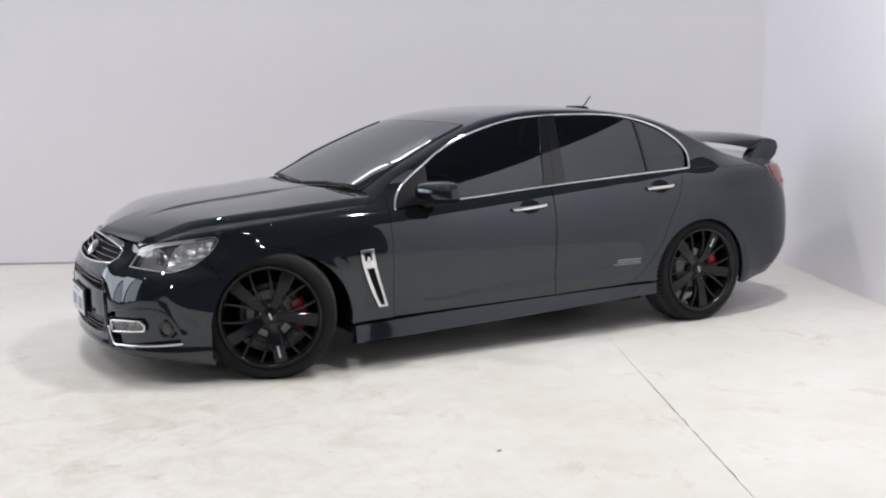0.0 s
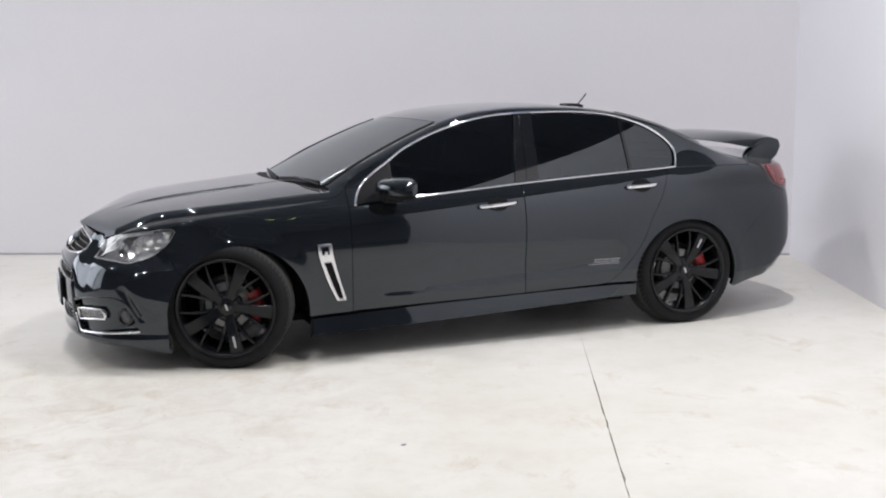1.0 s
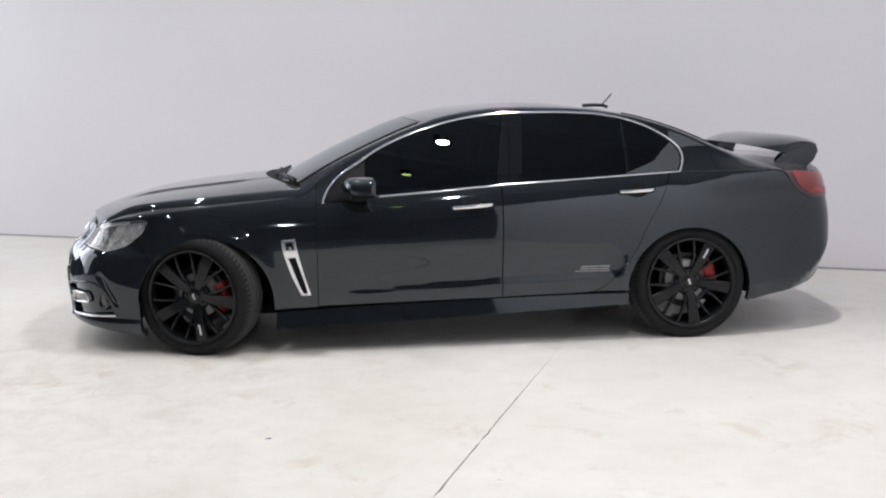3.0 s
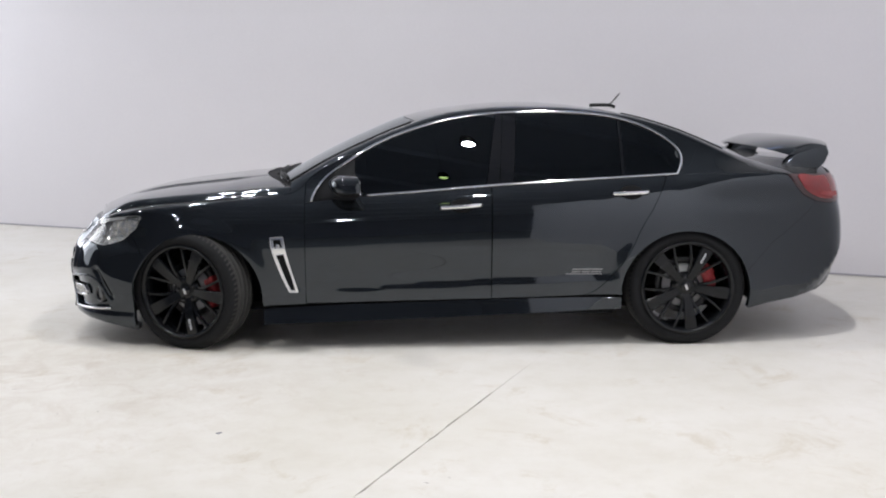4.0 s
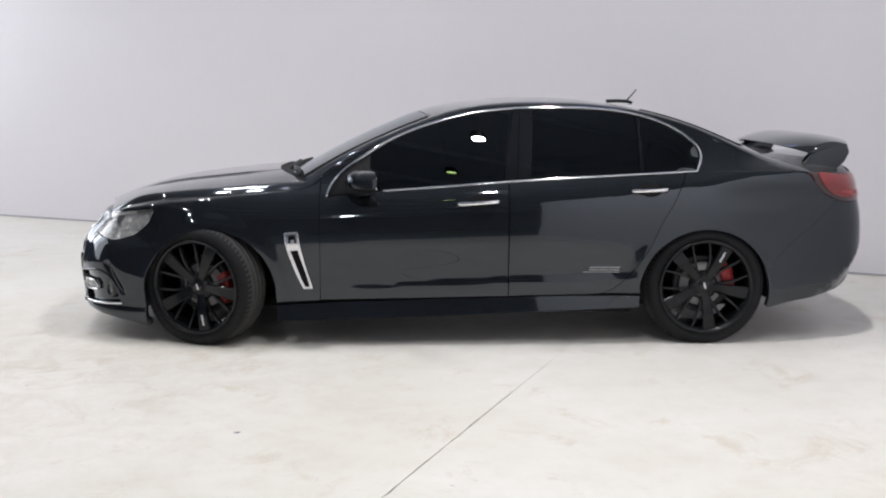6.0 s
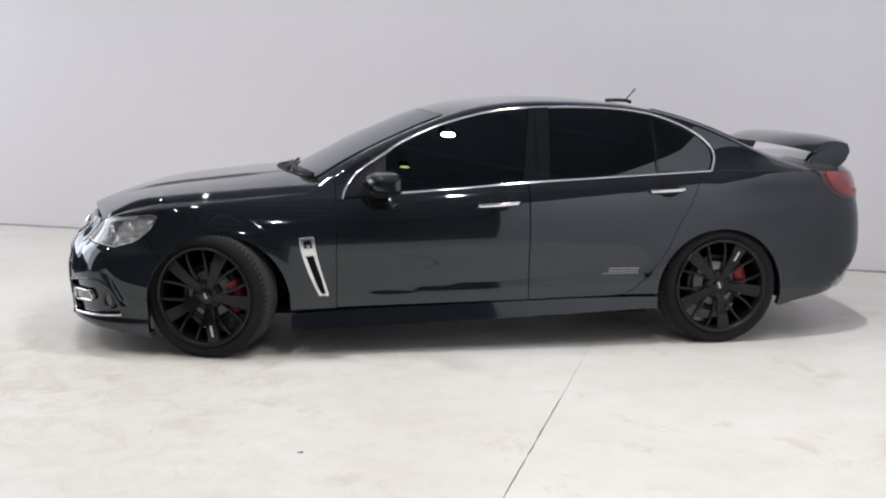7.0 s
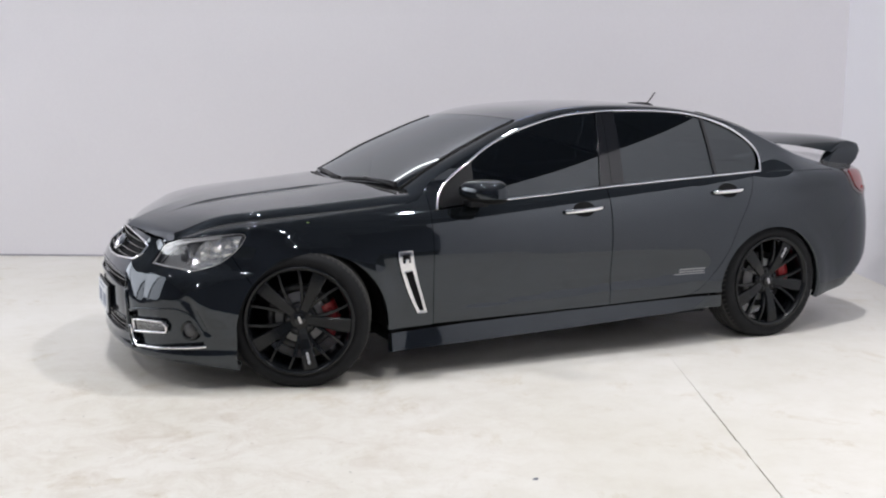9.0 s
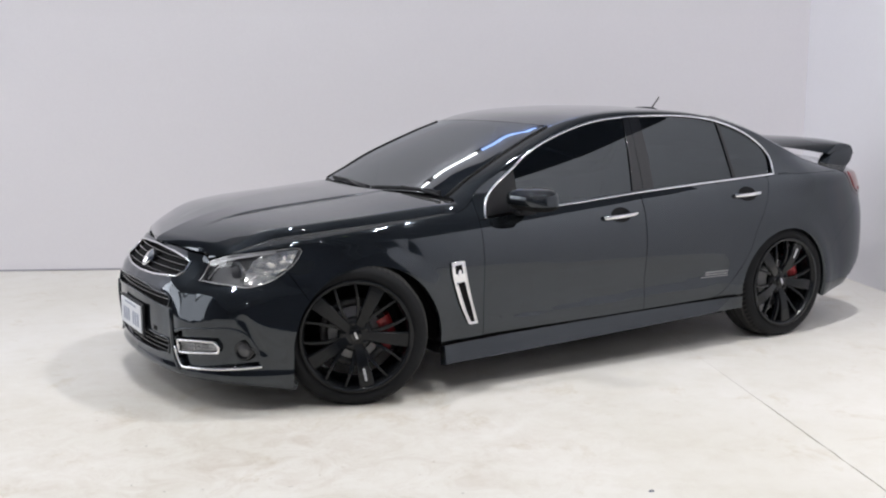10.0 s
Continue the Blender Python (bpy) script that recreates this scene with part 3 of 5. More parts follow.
def high_bay(a, b, z, wide, power, colour):
    """A round lamp on a rod: housing, reflector ring and a light."""
    ob = thing("ceiling_lamp", "round high-bay lamp hanging in the dark hall", "lamp", "hall lamps", at=Matrix.Translation(booth(a, b, z)))
    part("housing", lathe([(0, .22), (.07, .22), (.09, .12), (wide / 2 + .02, .04), (wide / 2 + .03, .0), (wide / 2 + .01, .0), (wide / 2, .03), (0, .04)], 32, "Z"), SATIN, ob)
    part("rod", box((.004, .004, 8 - z - .2), (0, 0, .2 + (8 - z - .2) / 2)), SATIN, ob)
    lamp = bpy.data.lights.new("light", "AREA")
    lamp.shape, lamp.size, lamp.energy, lamp.color = "DISK", wide, power, colour
    lo = new("light", lamp)
    lo.parent = ob
    lo.location = (0, 0, .005)
    return ob


for row in LAMPS:
    high_bay(*row)


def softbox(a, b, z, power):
    """A large softbox on a stand, added for an unseen bright source; it faces along the booth towards the car's nose.
    """
    ob = thing("added_softbox", "tall white softbox on a black stand, added for an unseen bright source", "lamp", "softboxes", at=Matrix.Translation(booth(a, b)) @ pose(0, 0, 0, 0, 0, -24.9))
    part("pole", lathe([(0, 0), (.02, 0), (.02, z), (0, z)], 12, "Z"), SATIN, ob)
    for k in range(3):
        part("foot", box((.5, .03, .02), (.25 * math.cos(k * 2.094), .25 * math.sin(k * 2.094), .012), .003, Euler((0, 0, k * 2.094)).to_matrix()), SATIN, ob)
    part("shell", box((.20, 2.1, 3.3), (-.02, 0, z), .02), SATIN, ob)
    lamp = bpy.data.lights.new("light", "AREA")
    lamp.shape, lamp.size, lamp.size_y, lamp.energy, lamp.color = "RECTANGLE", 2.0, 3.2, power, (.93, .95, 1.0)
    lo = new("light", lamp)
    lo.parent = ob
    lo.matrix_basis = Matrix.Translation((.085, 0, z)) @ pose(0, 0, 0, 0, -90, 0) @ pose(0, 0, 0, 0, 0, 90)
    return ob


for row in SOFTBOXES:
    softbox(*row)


def floor_chip(x, y, size, seed):
    """A small dark chip in the floor's paint."""
    rng = random.Random(seed)
    bm = bmesh.new()
    ring = []
    for k in range(9):
        a = 2 * math.pi * k / 9
        q = size * (.6 + .7 * rng.random())
        ring.append(bm.verts.new((x + q * 1.5 * math.cos(a), y + q * math.sin(a), .0015)))
    bm.faces.new(ring)
    return tagged(part("floor_chip", bm, HALLFLOOR), "small dark chip in the floor paint", "chip", "floor chips")


floor_chip(-1.013, -2.454, .011, 1)


def floor_scuff(x, y, long, turn, seed):
    """A short, uneven scuff mark on the floor's paint."""
    rng = random.Random(seed)
    bm = bmesh.new()
    ring = []
    for k in range(12):
        a = 2 * math.pi * k / 12
        q = .6 + .7 * rng.random()
        u, v = long * q * math.cos(a), long * .30 * q * math.sin(a)
        ring.append(bm.verts.new((x + u * math.cos(turn) - v * math.sin(turn), y + u * math.sin(turn) + v * math.cos(turn), .0012)))
    bm.faces.new(ring)
    return tagged(part("floor_scuff", bm, SCUFF), "small grey scuff mark on the floor paint", "scuff", "floor scuffs")


rng = random.Random(12)
for x, y in ((-2.58, -1.88), (-2.69, -1.4), (-2.6, -1.53), (-1.64, -2.11), (-1.67, -2.21), (-1.78, -2.57), (-2.32, -1.15), (-1.82, -2.14),
             (-.02, -3.03), (-.11, -3.08), (-2.47, -1.58), (-2.17, -1.72), (-2.52, -.98), (-2.62, -.52)):
    floor_scuff(x, y, .005 + .007 * rng.random(), math.pi * rng.random(), rng.randrange(999))


def tube_lamp(a, b, z, length, mat, label):
    """A tube on a batten high on the back wall."""
    ob = thing("tube_lamp", label, "lamp", "lamps on the back wall", at=Matrix.Translation(booth(a, b, z)) @ pose(0, 0, 0, 0, 0, -24.9))
    part("batten", box((length, .04, .07), (0, .045, 0), .006), WALL, ob)
    bm = lathe([(0, -length / 2 + .02), (.034, -length / 2 + .02), (.034, length / 2 - .02), (0, length / 2 - .02)], 16, "X")
    part("tube", bm, mat, ob)
    for x in (-length / 2 + .01, length / 2 - .01):
        part("holder", box((.02, .07, .08), (x, .028, 0), .004), SATIN, ob)
    return ob


for a in (5.54, 4.82, 4.09):
    tube_lamp(a, .066, 3.43, .70, LAMPGLOW, "white tube lamp on a batten high along the booth wall")
for a, long in ((3.29, .84), (2.40, .84)):
    tube_lamp(a, .066, 3.43, long, BLUEGLOW, "blue tube lamp on a batten high along the booth wall")


for k in range(7):                                   # roof beams of the hall
    bm = box((30, .16, .30), (0, 0, 7.82), .01)
    ob = part("ceiling_beam", bm, CEIL)
    ob.matrix_basis = Matrix.Translation(booth(5, .5 + 3.4 * k)) @ pose(0, 0, 0, 0, 0, -24.9)
    tagged(ob, "dark steel roof beam under the hall ceiling", "beam", "roof beams", "structure")

# ---- the car ----
car = thing("car", "gloss black four-door sedan with black wheels and chrome window trim", "car")
SIDES = ((1, False), (-1, True))


def arch(i, a0, a1, n=40, grow=0.0):
    """Points (s, z) of a wheel arch's edge from one angle to another, in degrees."""
    cx, cz, r = ARCH[i]
    return [(s_at(cx + (r + grow) * math.cos(radians(a))), cz + (r + grow) * math.sin(radians(a))) for a in np.linspace(a0, a1, n)]


def sx(*pts):
    """Points (x, z) of the side to (s, z)."""
    return [(float(s_at(x)), z) for x, z in pts]


def lip(x0, x1, n=30, drop=HOOD_DROP):
    return [(float(s_at(x)), float(EDGE_Z(x)) - drop) for x in np.linspace(x0, x1, n)]


def both(name, make, mat, parent=None, label=""):
    """The same part on both sides of the car; make(mirror) gives its mesh."""
    return [part(name, make(m), mat, parent or car, label) for _, m in SIDES]


# side glass outline
DLO_TOP = curve(sx((-.738, .856), (-.724, .899), (-.676, .970), (-.607, 1.030), (-.517, 1.088), (-.407, 1.158), (-.243, 1.232), (-.077, 1.286),
                   (.088, 1.326), (.225, 1.346), (.39, 1.357), (.59, 1.362), (.789, 1.359), (.961, 1.345), (1.106, 1.316), (1.257, 1.262),
                   (1.353, 1.205), (1.415, 1.148), (1.437, 1.10), (1.43, 1.055), (1.40, 1.003)), 90)
DLO_LOW = np.array(sx((1.236, .994), (.968, .979), (.645, .961), (.383, .946), (.15, .930), (-.077, .912), (-.304, .897), (-.414, .889)))
DLO = np.vstack([DLO_TOP, DLO_LOW])

HEADLIGHT = np.array([(.591, .611), (.604, .70)] + [tuple(p) for p in curve([(.604, .70), (.76, .738), (.937, .760), (1.079, .774), (1.165, .778), (1.178, .766), (1.141, .701), (1.046, .631), (.910, .597), (.801, .604), (.591, .611)], 60)[1:-1]])
TAIL_FOOT = [(5.022, .935), (5.085, .874), (5.185, .832)]
TAILLIGHT = [(4.995, 1.0)] + TAIL_FOOT + [(5.29, .815), (5.52, .82), (5.56, .85), (5.56, .985), (5.45, .99), (5.2, .995)]
GRILLE_H = [(0, .722), (.25, .715), (.42, .70), (.468, .685), (.472, .645), (.44, .622), (.2, .605), (0, .60)]
SLOT_H = [(0, .557), (.2, .552), (.44, .535), (.462, .520), (.452, .482), (.42, .476), (.2, .492), (0, .497)]
INTAKE_H = [(0, .33), (.3, .33), (.438, .325), (.445, .30), (.425, .252), (.3, .240), (0, .232)]
FOG = [(.495, .36), (.56, .385), (.70, .40), (.84, .405), (.885, .38), (.92, .325), (.955, .26), (.955, .238), (.75, .219), (.56, .207), (.525, .215), (.50, .26)]


def whole(half):
    """A closed outline from its right half, mirrored over the middle."""
    return np.array(list(half) + [(-a, b) for a, b in half[::-1] if a > 0])


# bumper, wings, doors, quarter panels, sills
bump = [(0, .165), (.5, .168), (.84, .16), (1.0, .14), (1.134, .117)] + sx((-1.79, .115), (-1.79, .30)) + arch(0, 177, 142, 14) \
    + [(1.10, .672), (1.046, .631), (.910, .597), (.801, .604), (.591, .611), (.604, .70), (.55, .722), (.3, .735), (0, .738)]
hl_low = [(1.10, .672), (1.141, .701), (1.178, .766), (1.165, .778), (1.079, .774), (.937, .760), (.80, .745)]
holes = [whole(GRILLE_H), whole(SLOT_H), whole(INTAKE_H), np.array(FOG), np.array([(-a, b) for a, b in FOG])]
bumper = part("front_bumper", sheet("front_bumper", whole(bump), holes=holes, grid=.012, depth=.045), PAINT, car)
fender = arch(0, 142, -2, 50) + sx((-1.022, .25), (-.7755, .262), (-.7755, .72), (-.7755, .905)) + [(a, b - float(ledge(np.interp(a, _s, _px))) - .001) for a, b in lip(-.7755, -2.07, 60)] + hl_low[::-1]
both("front_wing", lambda m: sheet("front_wing", fender, mirror=m, grid=.013, gap=.0012), PAINT)


def wing_ledge(u, w):
    """The sloping strip between the wing's side and the bonnet's shut line: w from 0 at its outer edge to 1."""
    x = -2.09 + 1.19 * u
    e, d = skin(s_at(x), EDGE_Z(x) - HOOD_DROP), skin(s_at(x), EDGE_Z(x) - HOOD_DROP - ledge(x) - .003)
    p = d + (e - d) * w[..., None]
    p[..., 2] += .0022 * np.sin(np.pi * w) * np.minimum(1, ledge(x) / .008)
    return p


for _, m in SIDES:
    us, ws = np.linspace(0, 1, 80), np.linspace(0, 1, 7)
    part("wing_edge", patch("wing_edge", (lambda u, w: wing_ledge(u, w) * (1, -1, 1)) if m else wing_ledge, us, ws, .006, m), PAINT, car)
front_door = sx((-.774, .268), (.3035, .287), (.3040, .567), (.3050, .764), (.3070, .941)) + [tuple(p) for p in np.array(sx((.15, .930), (-.077, .912), (-.304, .897), (-.414, .889), (-.738, .856)))] + sx((-.775, .85), (-.775, .72))
doors = both("front_door", lambda m: sheet("front_door", front_door, mirror=m, grid=.017, gap=.0012), PAINT)
rear_gap = [(.80, .299), (.848, .304), (.90, .323), (.939, .35), (1.036, .45), (1.115, .565), (1.177, .697), (1.254, .827), (1.331, .985)]
rear_door = sx((.306, .287)) + [tuple(p) for p in curve(sx(*rear_gap), 40)] + sx((1.32, .998), (1.236, .994), (.968, .979), (.645, .961), (.383, .946), (.31, .941))
rdoors = both("rear_door", lambda m: sheet("rear_door", rear_door, mirror=m, grid=.017, gap=.0018), PAINT)
quarter = sx((-.7745, .85)) + lip(-.7745, 2.0, 90) + sx((2.068, .99)) + TAIL_FOOT \
    + sx((1.96, .60)) + arch(1, 22, 172, 50) + sx((1.07, .306), (.85, .303)) + [tuple(p) for p in curve(sx(*rear_gap[1:]), 40)] + sx((1.345, 1.0)) + [tuple(p) for p in DLO_TOP[::-1]]
both("side_frame", lambda m: sheet("side_frame", quarter, mirror=m, gap=.0017, depth=.038), PAINT, label="black body side with rear quarter and roof rail")
rear_b = sx((1.96, .60)) + [(5.185, .832), (5.29, .815), (5.52, .82), (S_END, .82), (S_END, .385), (5.62, .383), (5.47, .372), (5.40, .330), (5.295, .284)] + sx((2.155, .262), (1.95, .236), (1.825, .214)) + arch(1, -10, 22, 14)
both("rear_bumper", lambda m: sheet("rear_bumper", rear_b, mirror=m, gap=.0002, depth=.040), PAINT)
lid_b = [(5.56, .823), (S_END, .823), (S_END, 1.06), (5.75, 1.04), (5.56, .985)]
both("boot_face", lambda m: sheet("boot_face", lid_b, mirror=m, gap=.0008), PAINT)
sill = sx((-1.018, .148), (-.6, .161), (0, .180), (.6, .203), (1.066, .221), (1.066, .292), (.6, .289), (0, .277), (-.6, .262), (-1.018, .243))


def skirt_skin(s, z):
    """The skirt stands out towards its foot, so that it looks slightly upwards."""
    return body_skin(s, z, .42 * np.clip(.295 - np.asarray(z), 0, .2) * (1 - .7 * step(s_at(.7), s_at(1.07), np.abs(s))))


both("side_skirt", lambda m: sheet("side_skirt", sill, surf=skirt_skin, mirror=m, off=.004, depth=.05, grid=.02), PAINT, label="gloss black side skirt")

# bonnet, roof, screens and boot: middle to edge, the edge rolled over into the side


def rolled(x, w, mid=None, lap=.055, drop=HOOD_DROP, bulge=None):
    """A row of the top at the plan's x: w from -1 (far edge) to 1 (near edge), the last tenth a rolled edge."""
    x, w = np.broadcast_arrays(np.asarray(x, float), np.asarray(w, float))
    a = np.abs(w)
    e = edge(x)
    d = skin(s_at(x), EDGE_Z(x) - drop)
    lap = lap if mid is None else .034
    va = 1 - lap / np.maximum(np.abs(e[..., 1]), .2)
    v = np.minimum(a / .9, 1) * va
    zc = TOP_Z(x) if mid is None else mid(x)
    if mid is not None:
        e[..., 2] = e[..., 2] + .017 * step(-2.15, -1.8, x) * (1 - .3 * step(-.95, -.80, x))
    if mid is None:                             # the screen keeps its own flat arch past the pillar's foot
        e[..., 2] = np.where(x < .1, np.maximum(e[..., 2], zc - .056), e[..., 2])

    foot = .042 * (1 - step(-.92, -.6, x)) if mid is None else 0.0    # the screen's corners bend down to the wings

    def at(v):
        z = zc + (e[..., 2] - zc) * v ** (crown(x) if mid is None else 2.9) - foot * v ** 9
        if bulge is not None:
            z = z + bulge(x, v)
        return np.stack([x + (e[..., 0] - x) * v, e[..., 1] * v, z], -1)
    flat = at(v)
    t = np.clip((a - .9) / .1, 0, 1)[..., None]
    inner = at(va)
    e[..., 2] = e[..., 2] - foot
    roll = (1 - t) ** 2 * inner + 2 * t * (1 - t) * (e * .85 + .15 * (inner + d) / 2) + t * t * d
    p = np.where((a <= .9)[..., None], flat, roll)
    p[..., 1] *= np.where(w < 0, -1, 1)
    return p


def hood_bulge(x, v):
    """The bonnet's raised middle, between two creases that open towards the screen."""
    c = np.interp(x, [-2.1, -1.2], [.30, .42])
    return .010 * (1 - step(c - .020, c + .020, v)) * step(-2.05, -1.75, x) * (1 - .6 * step(-1.3, -1.1, x)) - .004 * step(-2.15, -1.75, x)


WS = np.concatenate([np.linspace(-1, -.9, 9)[:-1], np.linspace(-.9, .9, 141), np.linspace(.9, 1, 9)[1:]])
V = lambda w: np.minimum(np.abs(w) / .9, 1)
part("bonnet", patch("bonnet", lambda u, w: rolled(-2.175 - .025 * V(w) ** 2 + u * (1.09 + .245 * V(w) ** 2.2), w, MID_Z, bulge=hood_bulge), np.linspace(0, 1, 70), WS, .02, True), PAINT, car)
WB, WT = (lambda w: -1.015 + .14 * V(w) ** 2), (lambda w: -.20 + .07 * V(w) ** 2)
BT, BB = (lambda w: 1.16 - .06 * V(w) ** 2), (lambda w: 1.86 - .12 * V(w) ** 2)
SCREENW = .86
part("roof", patch("roof", lambda u, w: rolled(WT(w) + u * (BT(w) - WT(w)), w), np.linspace(0, 1, 50), WS, .02, True), PAINT, car)
part("boot_lid", patch("boot_lid", lambda u, w: rolled(BB(w) + u * (2.38 + .05 * V(w) ** 2 - BB(w)), w), np.linspace(0, 1, 30), WS, .02, True), PAINT, car)
HR = lambda w: -1.085 - .025 * V(w) ** 2 + .245 * V(w) ** 2.2   # the bonnet's rear edge


def glass_w(u, w, k):
    """The way across the car, drawn in by k at the foot of a screen, where its pillars are wider."""
    return w - np.sign(w) * k * (1 - step(0, .45, u)) * np.clip((1 - np.abs(w)) / (1 - SCREENW), 0, 1)


for nm, f0, f1 in (("windscreen_pillar", HR, WT), ("rear_pillar", BT, BB)):
    for sg in (1, -1):
        ws = sg * np.concatenate([np.linspace(SCREENW, .9, 7)[:-1], np.linspace(.9, 1, 11)])
        k = .02 if nm == "windscreen_pillar" else 0
        part(nm, patch(nm, lambda u, w: rolled(f0(w) + u * (f1(w) - f0(w)), glass_w(u, w, k)), np.linspace(0, 1, 50), ws, .02, sg > 0), PAINT, car)
wi = np.linspace(-SCREENW + .004, SCREENW - .004, 50)
for nm, f0, f1, mt in (("windscreen", WB, WT, SCREEN), ("rear_window", BT, BB, TINT)):
    part(nm, patch(nm, lambda u, w: rolled(f0(w) + (.006 + u * .988) * (f1(w) - f0(w)), w * (1 - (.02 / SCREENW if nm == 'windscreen' else 0) * (1 - step(0, .45, u)))), np.linspace(0, 1, 40), wi, .006, True), mt, car)

for nm, f0, f1, k in (("windscreen", WB, WT, .02), ("rear_window", BT, BB, 0)):
    for sg in (1, -1):                                         # black rubber seals beside the screens
        us = np.linspace(.01, .975, 40)
        w = sg * (SCREENW + .002) * (1 - k / SCREENW * (1 - step(0, .45, us)))
        line = rolled(f0(w) + us * (f1(w) - f0(w)), w) + (0, 0, .002)
        part("screen_seal", sweep(line, round_section(.024, .010, 10)), SEAL, car, "black rubber seal along the screen")

# inner shell, floor pan, wheel housings
ss, zz = np.linspace(.02, S_END, 220), np.linspace(0, 1, 44)
SS, ZZ = np.meshgrid(ss, zz, indexing="ij")
XX = np.interp(SS, _s, _px)
HI = np.minimum(EDGE_Z(XX), np.where(XX > -.8, np.where(XX < 1.5, np.interp(XX, [-.8, 1.45], [.82, .96]), 9), 9)) - .05
LO = np.interp(XX, [-2.1, -1.8, 1.8, 2.2, 2.5], [.24, .22, .24, .33, .40])
PZ = LO + (HI - LO) * ZZ
IP = skin(SS, PZ, -.035)
cut = np.zeros(SS.shape, bool)
for ax, az, r in ARCH:
    cut |= np.hypot(XX - ax, PZ - az) < r + .03
faces = []
for i in range(len(ss) - 1):
    for j in range(len(zz) - 1):
        q = ((i, j), (i + 1, j), (i + 1, j + 1), (i, j + 1))
        if not any(cut[p] for p in q):
            faces.append(tuple(a * len(zz) + b for a, b in q))
for _, m in SIDES:
    part("inner_shell", mesh_of("inner_shell", IP.reshape(-1, 3) * (1, -1 if m else 1, 1), faces), DARK, car)
part("floor_pan", box((3.75, 1.25, .06), (-.15, 0, .20), .02), DARK, car)
part("cabin_floor", box((2.05, 1.66, .06), (.03, 0, .20), .02), DARK, car)
part("shelf", box((3.6, 1.3, .02), (.1, 0, .74), .005), DARK, car)
for cx, cz, r in ARCH:
    for sg in (1, -1):
        prof = [(r + .012 if cx < 0 else r + .005, -.845 if cx < 0 else -.90), (r + .03, -.83), (r + .03, -.52), (.05, -.52)]
        bm = lathe(prof, 40, "Y", (-6, 186))
        bmesh.ops.scale(bm, vec=(1, sg, 1), verts=bm.verts)
        bmesh.ops.translate(bm, vec=(cx, 0, cz), verts=bm.verts)
        part("wheel_housing", bm, DARK, car)

# side glass: door panes, sail panel, door post, quarter pane
def cell(x0lo, x0hi, x1lo, x1hi):
    """The piece of the side window opening between two slanting uprights, each given at its foot and its head."""
    c = DLO
    if x0lo is not None:
        c = clip(c, (s_at(x0hi), 1.36), (s_at(x0lo), .92))
    if x1lo is not None:
        c = clip(c, (s_at(x1lo), .92), (s_at(x1hi), 1.36))
    return c


def glass_skin(s, z):
    p = skin(np.abs(s), z, 0.0, True)
    return p


SPLIT = ((-.49, -.485), (.277, .345), (.358, .385), (.440, .468), (1.078, 1.068), (1.102, 1.088))
for (lo, hi), parents, nm, mt, off in (((None, SPLIT[0]), doors, "sail_panel", SATIN, -.006), ((SPLIT[0], SPLIT[1]), doors, "window_pane", TINT, -.014),
                                       ((SPLIT[1], SPLIT[2]), doors, "door_post", GLOSSPLASTIC, -.006), ((SPLIT[2], SPLIT[3]), rdoors, "door_post", GLOSSPLASTIC, -.006),
                                       ((SPLIT[3], SPLIT[4]), rdoors, "window_pane", TINT, -.014), ((SPLIT[4], SPLIT[5]), rdoors, "window_divider", GLOSSPLASTIC, -.006),
                                       ((SPLIT[5], None), rdoors, "quarter_pane", TINT, -.014)):
    c = cell(*(lo or (None, None)), *(hi or (None, None)))
    for (sg, m), par in zip(SIDES, parents):
        part(nm, sheet(nm, c, surf=glass_skin, gap=.0015, off=off + .008, depth=.014, mirror=m), mt, par)
for sg, m in SIDES:
    part("window_trim", bead(DLO, .0135, .010, off=.002, closed=False, mirror=m), CHROME, car, "chrome window surround")

# ---- wheels ----
HAT = textured("disc_hat_grey", (.42, .42, .43), (.55, .55, .56), 20, (.4, .55), .1, 300)
R_TYRE, R_RIM, HUB_Z = .347, .272, .340


def spoke(r0, r1, w0, w1, d0, d1, thick, twist=0.0):
    """A tapered spoke from radius r0 to r1 along +x in the wheel's plane; twist: degrees by which its outer end is moved round."""
    bm = bmesh.new()
    rings = []
    for k in range(9):
        t = k / 8
        r, w = r0 + (r1 - r0) * t, w0 + (w1 - w0) * t
        y = d0 + (d1 - d0) * t + .012 * math.sin(math.pi * t)
        a = radians(twist) * t
        ring = []
        for u, h in ((-.5, -thick), (-.5, -.004), (-.42, 0), (.42, 0), (.5, -.004), (.5, -thick)):
            px, pz = r, u * w
            ring.append(bm.verts.new((px * math.cos(a) - pz * math.sin(a), -(y + h), px * math.sin(a) + pz * math.cos(a))))
        rings.append(ring)
    for a, b in zip(rings, rings[1:]):
        for j in range(6):
            bm.faces.new((a[j], a[(j + 1) % 6], b[(j + 1) % 6], b[j]))
    bm.faces.new(rings[0])
    bm.faces.new(rings[-1][::-1])
    bmesh.ops.recalc_face_normals(bm, faces=bm.faces)
    return bm


def turned(bm, deg):
    bmesh.ops.rotate(bm, cent=(0, 0, 0), matrix=Matrix.Rotation(radians(-deg), 3, "Y"), verts=bm.verts)
    return bm


